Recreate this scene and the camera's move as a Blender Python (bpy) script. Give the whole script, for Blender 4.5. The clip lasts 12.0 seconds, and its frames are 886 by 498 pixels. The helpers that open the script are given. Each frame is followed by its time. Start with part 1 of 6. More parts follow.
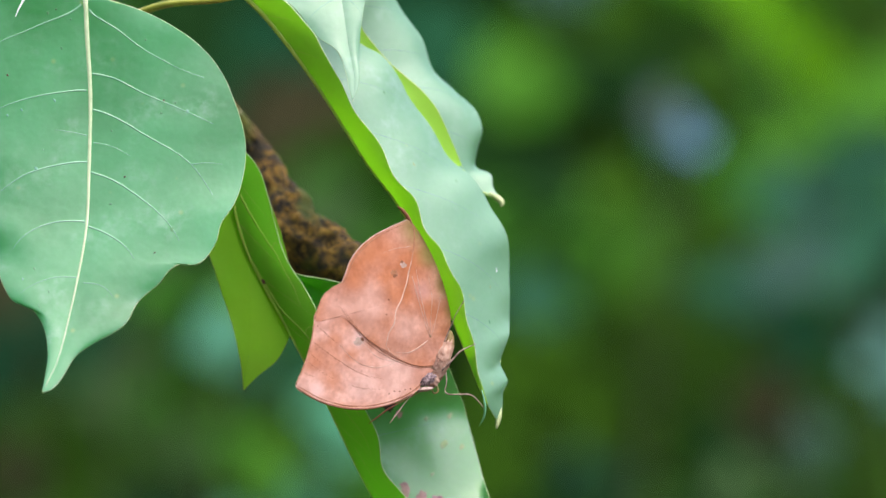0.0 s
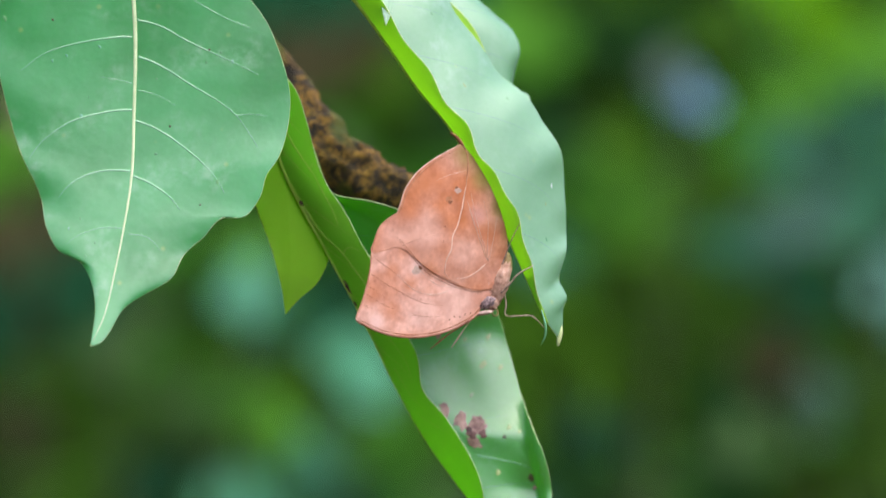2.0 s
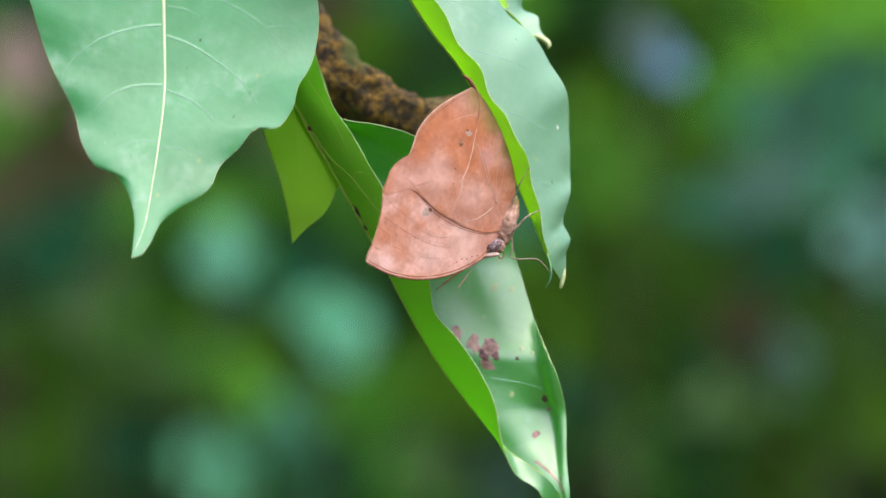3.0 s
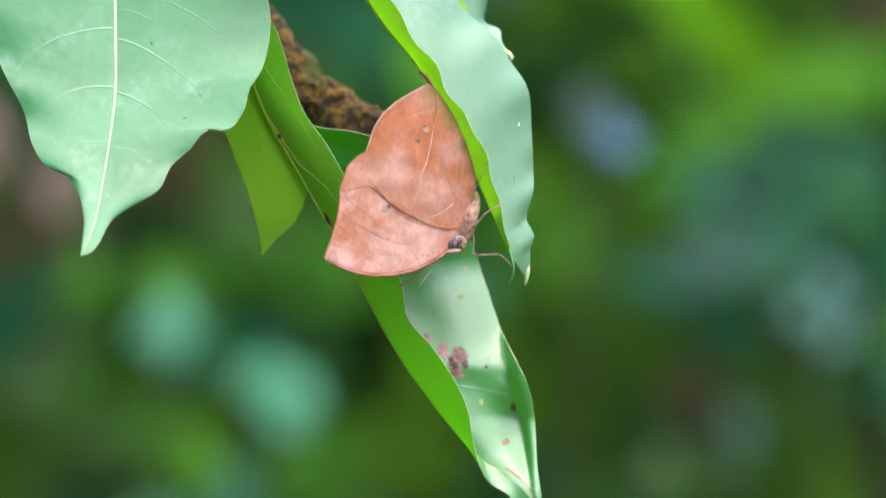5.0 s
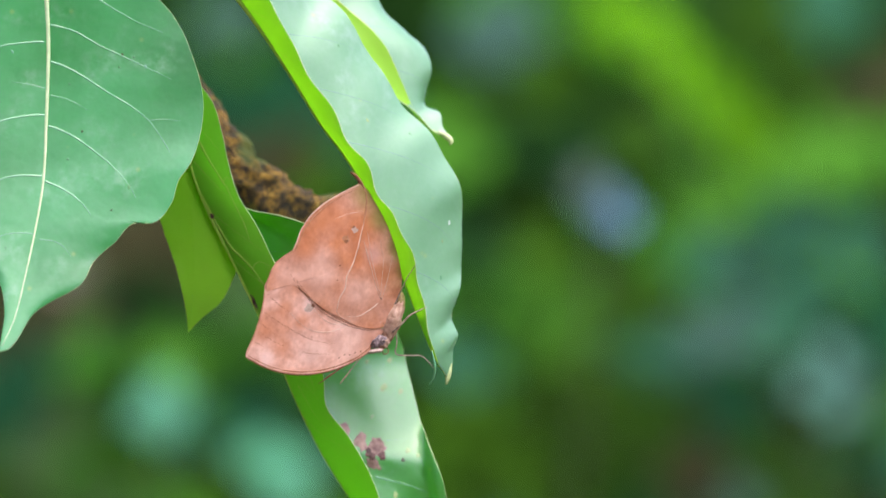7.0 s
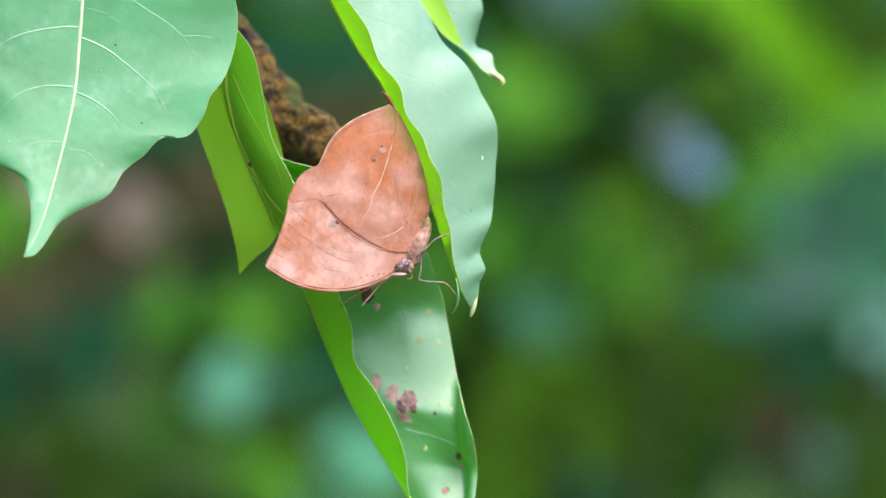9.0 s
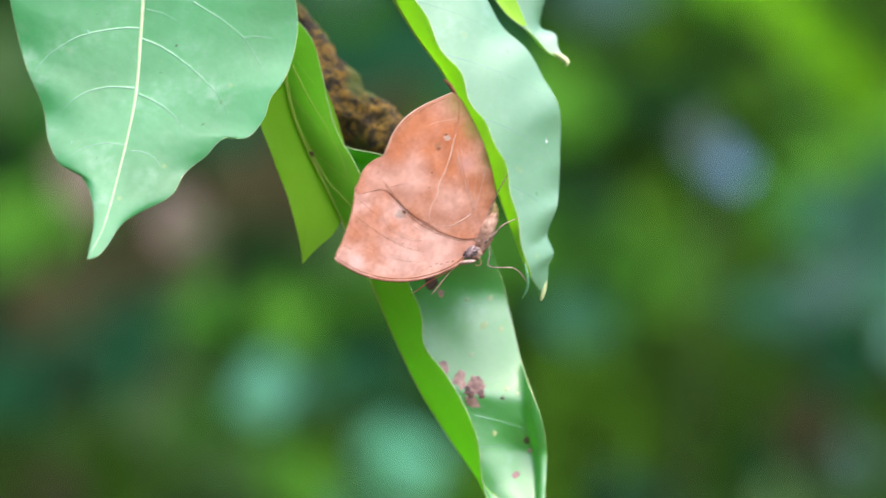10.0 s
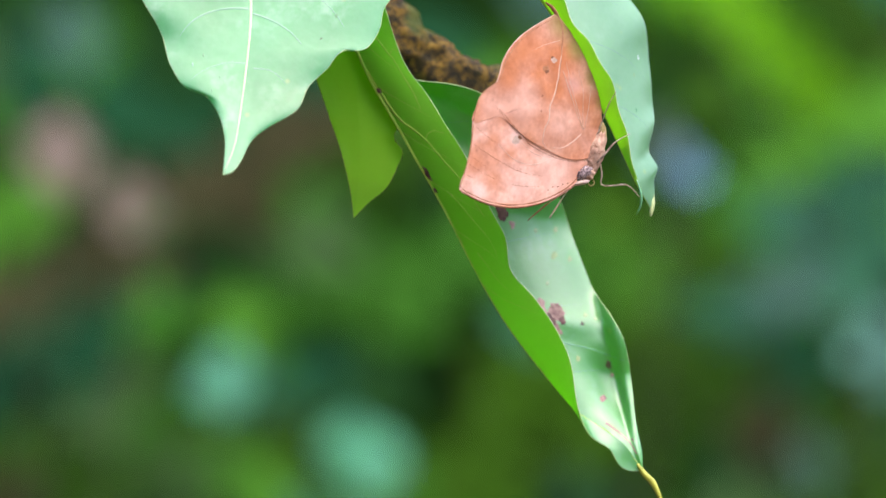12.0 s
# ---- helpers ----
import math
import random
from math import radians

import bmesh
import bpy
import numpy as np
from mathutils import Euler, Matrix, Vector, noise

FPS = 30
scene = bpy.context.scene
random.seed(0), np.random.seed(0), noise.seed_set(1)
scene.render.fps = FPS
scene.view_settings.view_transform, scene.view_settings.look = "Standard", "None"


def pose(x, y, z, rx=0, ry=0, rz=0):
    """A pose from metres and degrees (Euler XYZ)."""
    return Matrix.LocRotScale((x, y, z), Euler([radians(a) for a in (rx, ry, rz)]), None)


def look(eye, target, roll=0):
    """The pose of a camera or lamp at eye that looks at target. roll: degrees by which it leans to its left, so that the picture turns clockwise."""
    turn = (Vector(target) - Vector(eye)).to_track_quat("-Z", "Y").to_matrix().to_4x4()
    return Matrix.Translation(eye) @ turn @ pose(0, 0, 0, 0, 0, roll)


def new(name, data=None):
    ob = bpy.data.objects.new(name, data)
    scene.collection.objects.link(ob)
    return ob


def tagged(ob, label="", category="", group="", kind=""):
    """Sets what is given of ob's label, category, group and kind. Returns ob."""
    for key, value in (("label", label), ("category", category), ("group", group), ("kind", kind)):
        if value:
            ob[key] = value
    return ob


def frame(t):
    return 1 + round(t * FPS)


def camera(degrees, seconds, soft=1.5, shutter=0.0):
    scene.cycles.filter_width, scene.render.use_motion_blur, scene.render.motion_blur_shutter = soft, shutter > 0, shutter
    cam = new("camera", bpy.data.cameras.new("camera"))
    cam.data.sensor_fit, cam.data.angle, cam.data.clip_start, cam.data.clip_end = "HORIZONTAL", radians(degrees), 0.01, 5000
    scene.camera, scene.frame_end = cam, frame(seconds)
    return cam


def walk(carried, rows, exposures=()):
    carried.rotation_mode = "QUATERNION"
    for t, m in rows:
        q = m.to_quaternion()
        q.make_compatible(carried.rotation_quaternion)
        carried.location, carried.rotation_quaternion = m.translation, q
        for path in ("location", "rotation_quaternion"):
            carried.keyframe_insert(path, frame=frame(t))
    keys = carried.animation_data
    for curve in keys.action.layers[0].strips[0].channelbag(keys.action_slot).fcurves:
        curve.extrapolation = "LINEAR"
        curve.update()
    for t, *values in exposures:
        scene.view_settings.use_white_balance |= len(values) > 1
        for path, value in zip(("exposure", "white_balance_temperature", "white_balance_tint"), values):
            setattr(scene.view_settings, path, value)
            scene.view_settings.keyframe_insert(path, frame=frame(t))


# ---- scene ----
# ---------------------------------------------------------------- camera
cam = camera(8.58, 12.0, soft=1.5, shutter=0.5)
cam.data.dof.use_dof = True
cam.data.dof.focus_distance = 1.6
cam.data.dof.aperture_fstop = 7.6

EYE = (0.0, -1.6, 1.35)
# seconds, tilt up and turn to the left in degrees: a telephoto lens on a loose tripod head
CAMERA_TURN = (
    (0, 0.000, 0.000),
    (0.5, -0.082, 0.016),
    (1, -0.104, -0.049),
    (1.5, -0.181, -0.011),
    (2, -0.422, 0.066),
    (2.5, -0.724, -0.011),
    (3, -0.800, -0.214),
    (3.2, -0.570, -0.384),
    (4.8, 0.077, -0.861),
    (5, -0.093, -0.702),
    (5.5, -0.219, -0.707),
    (6, 0.236, -0.915),
    (6.5, 0.756, -1.069),
    (7, 0.647, -0.691),
    (7.2, 0.493, -0.658),
    (8.8, 0.154, 0.016),
    (9, 0.186, 0.066),
    (9.5, 0.236, 0.247),
    (10, 0.197, 0.400),
    (10.5, 0.000, 0.548),
    (11, -0.066, 0.548),
    (11.5, 0.099, 0.192),
    (12, 0.236, -0.027),
)
walk(cam, [(t, pose(*EYE, 90 + up, 0, left)) for t, up, left in CAMERA_TURN], exposures=[(0.0, 1.42), (2.5, 1.5), (6.5, 1.66), (9.5, 1.78), (12.0, 1.71)])

# ---------------------------------------------------------------- world and light
world = bpy.data.worlds.new("forest_sky")
scene.world = world
world.use_nodes = True
wn, wl = world.node_tree.nodes, world.node_tree.links
sky = wn.new("ShaderNodeTexSky")
sky.sky_type, sky.sun_disc = "NISHITA", False
sky.sun_elevation, sky.sun_rotation = radians(67), radians(135)
sky.air_density, sky.dust_density, sky.ozone_density = 1.0, 4.0, 1.0
wn["Background"].inputs["Strength"].default_value = 0.15
wl.new(sky.outputs["Color"], wn["Background"].inputs["Color"])

sun_data = bpy.data.lights.new("sun", "SUN")
sun_data.energy, sun_data.angle, sun_data.color = 1.7, radians(85), (1.0, 0.98, 0.98)
sun = new("sun", sun_data)
sun.matrix_world = look((1.1, -1.1, 5.0), (0, 0, 1.3))

# ---------------------------------------------------------------- materials


def node_material(name):
    m = bpy.data.materials.new(name)
    m.use_nodes = True
    return m, m.node_tree.nodes, m.node_tree.links, m.node_tree.nodes["Principled BSDF"]


def ramp(n, stops):
    r = n.new("ShaderNodeValToRGB")
    e = r.color_ramp.elements
    e[0].position, e[0].color = stops[0][0], (*stops[0][1], 1)
    e[1].position, e[1].color = stops[1][0], (*stops[1][1], 1)
    for p, c in stops[2:]:
        e.new(p).color = (*c, 1)
    return r


def leaf_material(name, dark, light, glow, through_amount, rough, bloom=0.0, bloom_color=(0.6, 0.75, 0.7), wax=0.45, gloss=1.0):
    """Leaf skin: two greens in soft patches, a fine net of veinlets, specks, and light that shines through."""
    m, n, l, b = node_material(name)
    co = n.new("ShaderNodeTexCoord")
    big = n.new("ShaderNodeTexNoise")
    big.inputs["Scale"].default_value, big.inputs["Detail"].default_value = 45, 4
    l.new(co.outputs["Object"], big.inputs["Vector"])
    r = ramp(n, [(0.3, dark), (0.72, light)])
    l.new(big.outputs["Fac"], r.inputs["Fac"])
    net = n.new("ShaderNodeTexVoronoi")
    net.feature = "DISTANCE_TO_EDGE"
    net.inputs["Scale"].default_value = 420
    l.new(co.outputs["Object"], net.inputs["Vector"])
    net_r = ramp(n, [(0.0, (0.6, 0.6, 0.6)), (0.12, (0.0, 0.0, 0.0))])
    l.new(net.outputs["Distance"], net_r.inputs["Fac"])
    mix1 = n.new("ShaderNodeMix")
    mix1.data_type = "RGBA"
    mix1.inputs["B"].default_value = (*[min(1, c * 1.25 + 0.02) for c in light], 1)
    sc = n.new("ShaderNodeMath")
    sc.operation = "MULTIPLY"
    sc.inputs[1].default_value = 0.13
    l.new(net_r.outputs["Color"], sc.inputs[0])
    l.new(sc.outputs[0], mix1.inputs["Factor"])
    l.new(r.outputs["Color"], mix1.inputs["A"])
    # tiny brown and yellow specks
    sp = n.new("ShaderNodeTexVoronoi")
    sp.inputs["Scale"].default_value = 105
    l.new(co.outputs["Object"], sp.inputs["Vector"])
    sp_r = ramp(n, [(0.0, (1, 1, 1)), (0.1, (0, 0, 0))])
    l.new(sp.outputs["Distance"], sp_r.inputs["Fac"])
    mix2 = n.new("ShaderNodeMix")
    mix2.data_type = "RGBA"
    mix2.inputs["B"].default_value = (0.32, 0.36, 0.08, 1)
    sc2 = n.new("ShaderNodeMath")
    sc2.operation = "MULTIPLY"
    sc2.inputs[1].default_value = 0.5
    l.new(sp_r.outputs["Color"], sc2.inputs[0])
    l.new(sc2.outputs[0], mix2.inputs["Factor"])
    l.new(mix1.outputs["Result"], mix2.inputs["A"])
    # pale waxy bloom in clouds
    cl = n.new("ShaderNodeTexNoise")
    cl.inputs["Scale"].default_value, cl.inputs["Detail"].default_value = 380, 10
    l.new(co.outputs["Object"], cl.inputs["Vector"])
    cl_r = ramp(n, [(0.4, (0, 0, 0)), (0.8, (1, 1, 1))])
    l.new(cl.outputs["Fac"], cl_r.inputs["Fac"])
    sc3 = n.new("ShaderNodeMath")
    sc3.operation = "MULTIPLY"
    sc3.inputs[1].default_value = bloom
    drift = n.new("ShaderNodeTexNoise")
    drift.inputs["Scale"].default_value, drift.inputs["Detail"].default_value = 75, 3
    l.new(co.outputs["Object"], drift.inputs["Vector"])
    drift_r = ramp(n, [(0.5, (0.12, 0.12, 0.12)), (0.68, (1, 1, 1))])
    l.new(drift.outputs["Fac"], drift_r.inputs["Fac"])
    dusty = n.new("ShaderNodeMath")
    dusty.operation = "MULTIPLY"
    l.new(cl_r.outputs["Color"], dusty.inputs[0])
    l.new(drift_r.outputs["Color"], dusty.inputs[1])
    l.new(dusty.outputs[0], sc3.inputs[0])
    mix3 = n.new("ShaderNodeMix")
    mix3.data_type = "RGBA"
    mix3.inputs["B"].default_value = (*bloom_color, 1)
    l.new(sc3.outputs[0], mix3.inputs["Factor"])
    l.new(mix2.outputs["Result"], mix3.inputs["A"])
    l.new(mix3.outputs["Result"], b.inputs["Base Color"])
    b.inputs["Roughness"].default_value = rough
    b.inputs["Specular IOR Level"].default_value = gloss
    b.inputs["Coat Weight"].default_value, b.inputs["Coat Roughness"].default_value = wax, 0.42
    bump = n.new("ShaderNodeBump")
    bump.inputs["Strength"].default_value, bump.inputs["Distance"].default_value = 0.2, 0.0002
    l.new(cl.outputs["Fac"], bump.inputs["Height"])
    swell = n.new("ShaderNodeBump")
    swell.inputs["Strength"].default_value, swell.inputs["Distance"].default_value = 0.4, 0.0018
    l.new(big.outputs["Fac"], swell.inputs["Height"])
    l.new(swell.outputs["Normal"], bump.inputs["Normal"])
    l.new(bump.outputs["Normal"], b.inputs["Normal"])
    tr = n.new("ShaderNodeBsdfTranslucent")
    tr.inputs["Color"].default_value = (*glow, 1)
    mx = n.new("ShaderNodeMixShader")
    mx.inputs["Fac"].default_value = through_amount
    l.new(b.outputs["BSDF"], mx.inputs[1])
    l.new(tr.outputs["BSDF"], mx.inputs[2])
    l.new(mx.outputs["Shader"], n["Material Output"].inputs["Surface"])
    return m


def mottled(name, dark, light, rough, scale, bump_depth=0.0005, metallic=0.0, detail=6, glow=None, amount=0.0, gloss=0.5):
    """A plain matt surface in two tones, with grain and relief."""
    m, n, l, b = node_material(name)
    co = n.new("ShaderNodeTexCoord")
    a = n.new("ShaderNodeTexNoise")
    a.inputs["Scale"].default_value, a.inputs["Detail"].default_value = scale, detail
    l.new(co.outputs["Object"], a.inputs["Vector"])
    r = ramp(n, [(0.32, dark), (0.68, light)])
    l.new(a.outputs["Fac"], r.inputs["Fac"])
    l.new(r.outputs["Color"], b.inputs["Base Color"])
    b.inputs["Roughness"].default_value, b.inputs["Metallic"].default_value = rough, metallic
    b.inputs["Specular IOR Level"].default_value = gloss
    bump = n.new("ShaderNodeBump")
    bump.inputs["Strength"].default_value, bump.inputs["Distance"].default_value = 0.6, bump_depth
    l.new(a.outputs["Fac"], bump.inputs["Height"])
    l.new(bump.outputs["Normal"], b.inputs["Normal"])
    if glow:
        tr = n.new("ShaderNodeBsdfTranslucent")
        tr.inputs["Color"].default_value = (*glow, 1)
        mx = n.new("ShaderNodeMixShader")
        mx.inputs["Fac"].default_value = amount
        l.new(b.outputs["BSDF"], mx.inputs[1])
        l.new(tr.outputs["BSDF"], mx.inputs[2])
        l.new(mx.outputs["Shader"], n["Material Output"].inputs["Surface"])
    return m


LEAF_TOP = leaf_material("leaf_top", (0.013, 0.155, 0.032), (0.050, 0.275, 0.098), (0.17, 0.8, 0.11), 0.22, 0.36, 0.45, (0.38, 0.54, 0.44), 0.2, 0.85)
# paler copy of leaf_top: sky sheen on these leaves is put into its colour
LEAF_PALE_SHEEN = leaf_material("pale_sheen_leaf_top", (0.105, 0.235, 0.14), (0.165, 0.31, 0.195), (0.3, 0.8, 0.16), 0.22, 0.36, 0.5, (0.38, 0.5, 0.45), 0.3, 0.7)
LEAF_SHINY = leaf_material("shiny_leaf_top", (0.034, 0.19, 0.03), (0.066, 0.265, 0.06), (0.28, 0.8, 0.06), 0.22, 0.3, 0.3, (0.34, 0.5, 0.48), 0.5, 0.9)
# undersides brightened leaf by leaf: light coming through is put into their colours
LEAF_UNDER_LIT = leaf_material("lit_leaf_underside", (0.27, 0.49, 0.035), (0.35, 0.58, 0.06), (0.52, 0.86, 0.09), 0.55, 0.6, wax=0.0, gloss=0.4)
LEAF_UNDER = leaf_material("leaf_underside", (0.20, 0.47, 0.03), (0.275, 0.56, 0.05), (0.40, 0.87, 0.07), 0.55, 0.6, wax=0.0, gloss=0.4)
LEAF_BACKLIT = leaf_material("backlit_leaf_underside", (0.21, 0.43, 0.012), (0.28, 0.51, 0.026), (0.40, 0.78, 0.03), 0.5, 0.6, wax=0.0, gloss=0.4)
VEIN_SIDE = mottled("side_vein_skin", (0.09, 0.29, 0.14), (0.14, 0.34, 0.18), 0.36, 260, gloss=0.8)
VEIN_PALE = mottled("pale_vein", (0.38, 0.48, 0.27), (0.5, 0.58, 0.36), 0.45, 300)
VEIN_GREEN = mottled("green_vein", (0.34, 0.47, 0.06), (0.46, 0.56, 0.11), 0.55, 300, glow=(0.7, 0.95, 0.1), amount=0.3)
VEIN_FAINT = mottled("faint_vein", (0.13, 0.27, 0.18), (0.2, 0.34, 0.24), 0.5, 300)
PETIOLE = mottled("petiole_skin", (0.27, 0.28, 0.03), (0.42, 0.41, 0.06), 0.45, 200)
MARGIN = mottled("leaf_margin", (0.30, 0.46, 0.16), (0.52, 0.62, 0.32), 0.5, 200)
TIP_DRY = mottled("dry_yellow_tip", (0.28, 0.36, 0.14), (0.42, 0.46, 0.24), 0.5, 300)
DRY_RIM = mottled("dry_leaf_rim", (0.12, 0.09, 0.03), (0.38, 0.36, 0.10), 0.7, 160)
BLIGHT = mottled("dead_leaf_patch", (0.035, 0.012, 0.012), (0.17, 0.075, 0.065), 0.7, 500)
BLIGHT_PALE = mottled("pale_dead_patch", (0.13, 0.06, 0.055), (0.42, 0.26, 0.22), 0.7, 380)
BLOOM = mottled("waxy_bloom", (0.07, 0.27, 0.14), (0.2, 0.4, 0.27), 0.6, 300)
FLECK = mottled("pale_fleck", (0.06, 0.25, 0.09), (0.12, 0.30, 0.10), 0.6, 200)
YELLOWING = mottled("yellow_fleck", (0.2, 0.34, 0.12), (0.3, 0.38, 0.15), 0.6, 200)
SPECK = mottled("dark_speck", (0.03, 0.025, 0.01), (0.09, 0.07, 0.03), 0.7, 400)
WHITE_SPECK = mottled("pale_dropping", (0.65, 0.68, 0.66), (0.8, 0.82, 0.8), 0.6, 400)
LITTER = mottled("leaf_litter", (0.018, 0.02, 0.008), (0.10, 0.075, 0.035), 0.95, 9, 0.02)
# shade deep in the growth is put into this near-black green
HEDGE = mottled("shaded_foliage", (0.007, 0.027, 0.004), (0.022, 0.072, 0.008), 0.95, 4, 0.02, gloss=0.1)
STEM_BARK = mottled("shrub_stem_bark", (0.014, 0.028, 0.006), (0.035, 0.06, 0.012), 0.9, 30, 0.002)


def bark_material():
    m, n, l, b = node_material("lichen_bark")
    co = n.new("ShaderNodeTexCoord")
    a = n.new("ShaderNodeTexNoise")
    a.inputs["Scale"].default_value, a.inputs["Detail"].default_value = 290, 12
    a.inputs["Roughness"].default_value = 0.72
    l.new(co.outputs["Object"], a.inputs["Vector"])
    r = ramp(n, [(0.40, (0.010, 0.006, 0.002)), (0.48, (0.075, 0.04, 0.005)), (0.57, (0.26, 0.135, 0.012)), (0.70, (0.42, 0.25, 0.05))])
    l.new(a.outputs["Fac"], r.inputs["Fac"])
    # crust plates with dark cracks between them
    plates = n.new("ShaderNodeTexVoronoi")
    plates.feature = "DISTANCE_TO_EDGE"
    plates.inputs["Scale"].default_value = 190
    warp = n.new("ShaderNodeVectorMath")
    warp.operation = "MULTIPLY_ADD"
    warp.inputs[1].default_value = (0.012, 0.012, 0.012)
    l.new(a.outputs["Color"], warp.inputs[0])
    l.new(co.outputs["Object"], warp.inputs[2])
    l.new(warp.outputs["Vector"], plates.inputs["Vector"])
    pr = ramp(n, [(0.0, (0.12, 0.10, 0.08)), (0.16, (1, 1, 1))])
    l.new(plates.outputs["Distance"], pr.inputs["Fac"])
    cracks = n.new("ShaderNodeMix")
    cracks.data_type, cracks.blend_type = "RGBA", "MULTIPLY"
    cracks.inputs["Factor"].default_value = 0.55
    l.new(r.outputs["Color"], cracks.inputs["A"])
    l.new(pr.outputs["Color"], cracks.inputs["B"])
    # dark weathered stretches and mossy green ones
    v = n.new("ShaderNodeTexNoise")
    v.inputs["Scale"].default_value = 70
    l.new(co.outputs["Object"], v.inputs["Vector"])
    vr = ramp(n, [(0.5, (0, 0, 0)), (0.62, (1, 1, 1))])
    l.new(v.outputs["Fac"], vr.inputs["Fac"])
    mx = n.new("ShaderNodeMix")
    mx.data_type, mx.blend_type = "RGBA", "MULTIPLY"
    mx.inputs["B"].default_value = (0.35, 0.36, 0.3, 1)
    l.new(vr.outputs["Color"], mx.inputs["Factor"])
    l.new(cracks.outputs["Result"], mx.inputs["A"])
    g = n.new("ShaderNodeTexNoise")
    g.inputs["Scale"].default_value = 52
    l.new(co.outputs["Object"], g.inputs["Vector"])
    gr = ramp(n, [(0.5, (0, 0, 0)), (0.62, (0.75, 0.75, 0.75))])
    l.new(g.outputs["Fac"], gr.inputs["Fac"])
    moss = n.new("ShaderNodeMix")
    moss.data_type = "RGBA"
    moss.inputs["B"].default_value = (0.07, 0.10, 0.012, 1)
    l.new(gr.outputs["Color"], moss.inputs["Factor"])
    l.new(mx.outputs["Result"], moss.inputs["A"])
    l.new(moss.outputs["Result"], b.inputs["Base Color"])
    b.inputs["Roughness"].default_value = 0.9
    bump = n.new("ShaderNodeBump")
    bump.inputs["Strength"].default_value, bump.inputs["Distance"].default_value = 1.0, 0.0015
    l.new(a.outputs["Fac"], bump.inputs["Height"])
    l.new(bump.outputs["Normal"], b.inputs["Normal"])
    return m


BARK = bark_material()
LICHEN = mottled("pale_lichen", (0.12, 0.11, 0.06), (0.36, 0.33, 0.2), 0.9, 500, 0.001)


def wing_material(name, pale, rust, dark, tints=()):
    """Dead-leaf wing scales: pale peach with rusty clouds, fine dust and dark pepper specks."""
    m, n, l, b = node_material(name)
    co = n.new("ShaderNodeTexCoord")
    a = n.new("ShaderNodeTexNoise")
    a.inputs["Scale"].default_value, a.inputs["Detail"].default_value = 75, 7
    l.new(co.outputs["Object"], a.inputs["Vector"])
    r = ramp(n, [(0.36, rust), (0.58, pale)])
    l.new(a.outputs["Fac"], r.inputs["Fac"])
    f = n.new("ShaderNodeTexNoise")
    f.inputs["Scale"].default_value, f.inputs["Detail"].default_value = 900, 8
    l.new(co.outputs["Object"], f.inputs["Vector"])
    fr = ramp(n, [(0.3, (0.84, 0.81, 0.8)), (0.7, (1.08, 1.07, 1.06))])
    l.new(f.outputs["Fac"], fr.inputs["Fac"])
    mx = n.new("ShaderNodeMix")
    mx.data_type, mx.blend_type = "RGBA", "MULTIPLY"
    mx.inputs["Factor"].default_value = 1.0
    l.new(r.outputs["Color"], mx.inputs["A"])
    l.new(fr.outputs["Color"], mx.inputs["B"])
    mid = n.new("ShaderNodeTexNoise")
    mid.inputs["Scale"].default_value, mid.inputs["Detail"].default_value = 260, 6
    l.new(co.outputs["Object"], mid.inputs["Vector"])
    mid_r = ramp(n, [(0.36, (0.91, 0.85, 0.82)), (0.6, (1.12, 1.12, 1.13))])
    l.new(mid.outputs["Fac"], mid_r.inputs["Fac"])
    sp = n.new("ShaderNodeTexVoronoi")
    sp.inputs["Scale"].default_value = 170
    l.new(co.outputs["Object"], sp.inputs["Vector"])
    sr = ramp(n, [(0.03, (0.5, 0.5, 0.5)), (0.08, (0, 0, 0))])
    l.new(sp.outputs["Distance"], sr.inputs["Fac"])
    mx2 = n.new("ShaderNodeMix")
    mx2.data_type = "RGBA"
    mx2.inputs["B"].default_value = (*dark, 1)
    l.new(sr.outputs["Color"], mx2.inputs["Factor"])
    l.new(mx.outputs["Result"], mx2.inputs["A"])
    tone = mx2.outputs["Result"]
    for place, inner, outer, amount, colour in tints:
        # dusting of one colour round one place, with a ragged rim; the olive ones paint in shade
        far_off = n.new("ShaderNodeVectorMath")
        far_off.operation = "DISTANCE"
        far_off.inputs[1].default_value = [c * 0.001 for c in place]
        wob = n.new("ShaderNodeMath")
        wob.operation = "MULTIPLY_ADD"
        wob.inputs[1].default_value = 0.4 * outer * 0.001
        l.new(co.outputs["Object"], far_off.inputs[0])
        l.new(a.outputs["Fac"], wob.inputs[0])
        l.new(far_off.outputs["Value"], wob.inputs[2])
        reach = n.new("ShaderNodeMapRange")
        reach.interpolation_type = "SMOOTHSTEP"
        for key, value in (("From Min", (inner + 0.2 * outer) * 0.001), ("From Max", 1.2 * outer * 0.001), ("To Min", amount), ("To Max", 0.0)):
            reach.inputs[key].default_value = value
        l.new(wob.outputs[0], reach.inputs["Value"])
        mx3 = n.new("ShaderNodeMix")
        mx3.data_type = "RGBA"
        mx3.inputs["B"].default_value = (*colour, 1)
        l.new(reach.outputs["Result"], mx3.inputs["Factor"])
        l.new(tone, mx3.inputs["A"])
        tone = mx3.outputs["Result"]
    fleck = n.new("ShaderNodeMix")
    fleck.data_type, fleck.blend_type = "RGBA", "MULTIPLY"
    fleck.inputs["Factor"].default_value = 1.0
    l.new(tone, fleck.inputs["A"])
    l.new(mid_r.outputs["Color"], fleck.inputs["B"])
    l.new(fleck.outputs["Result"], b.inputs["Base Color"])
    b.inputs["Roughness"].default_value = 0.62
    b.inputs["Specular IOR Level"].default_value = 0.2
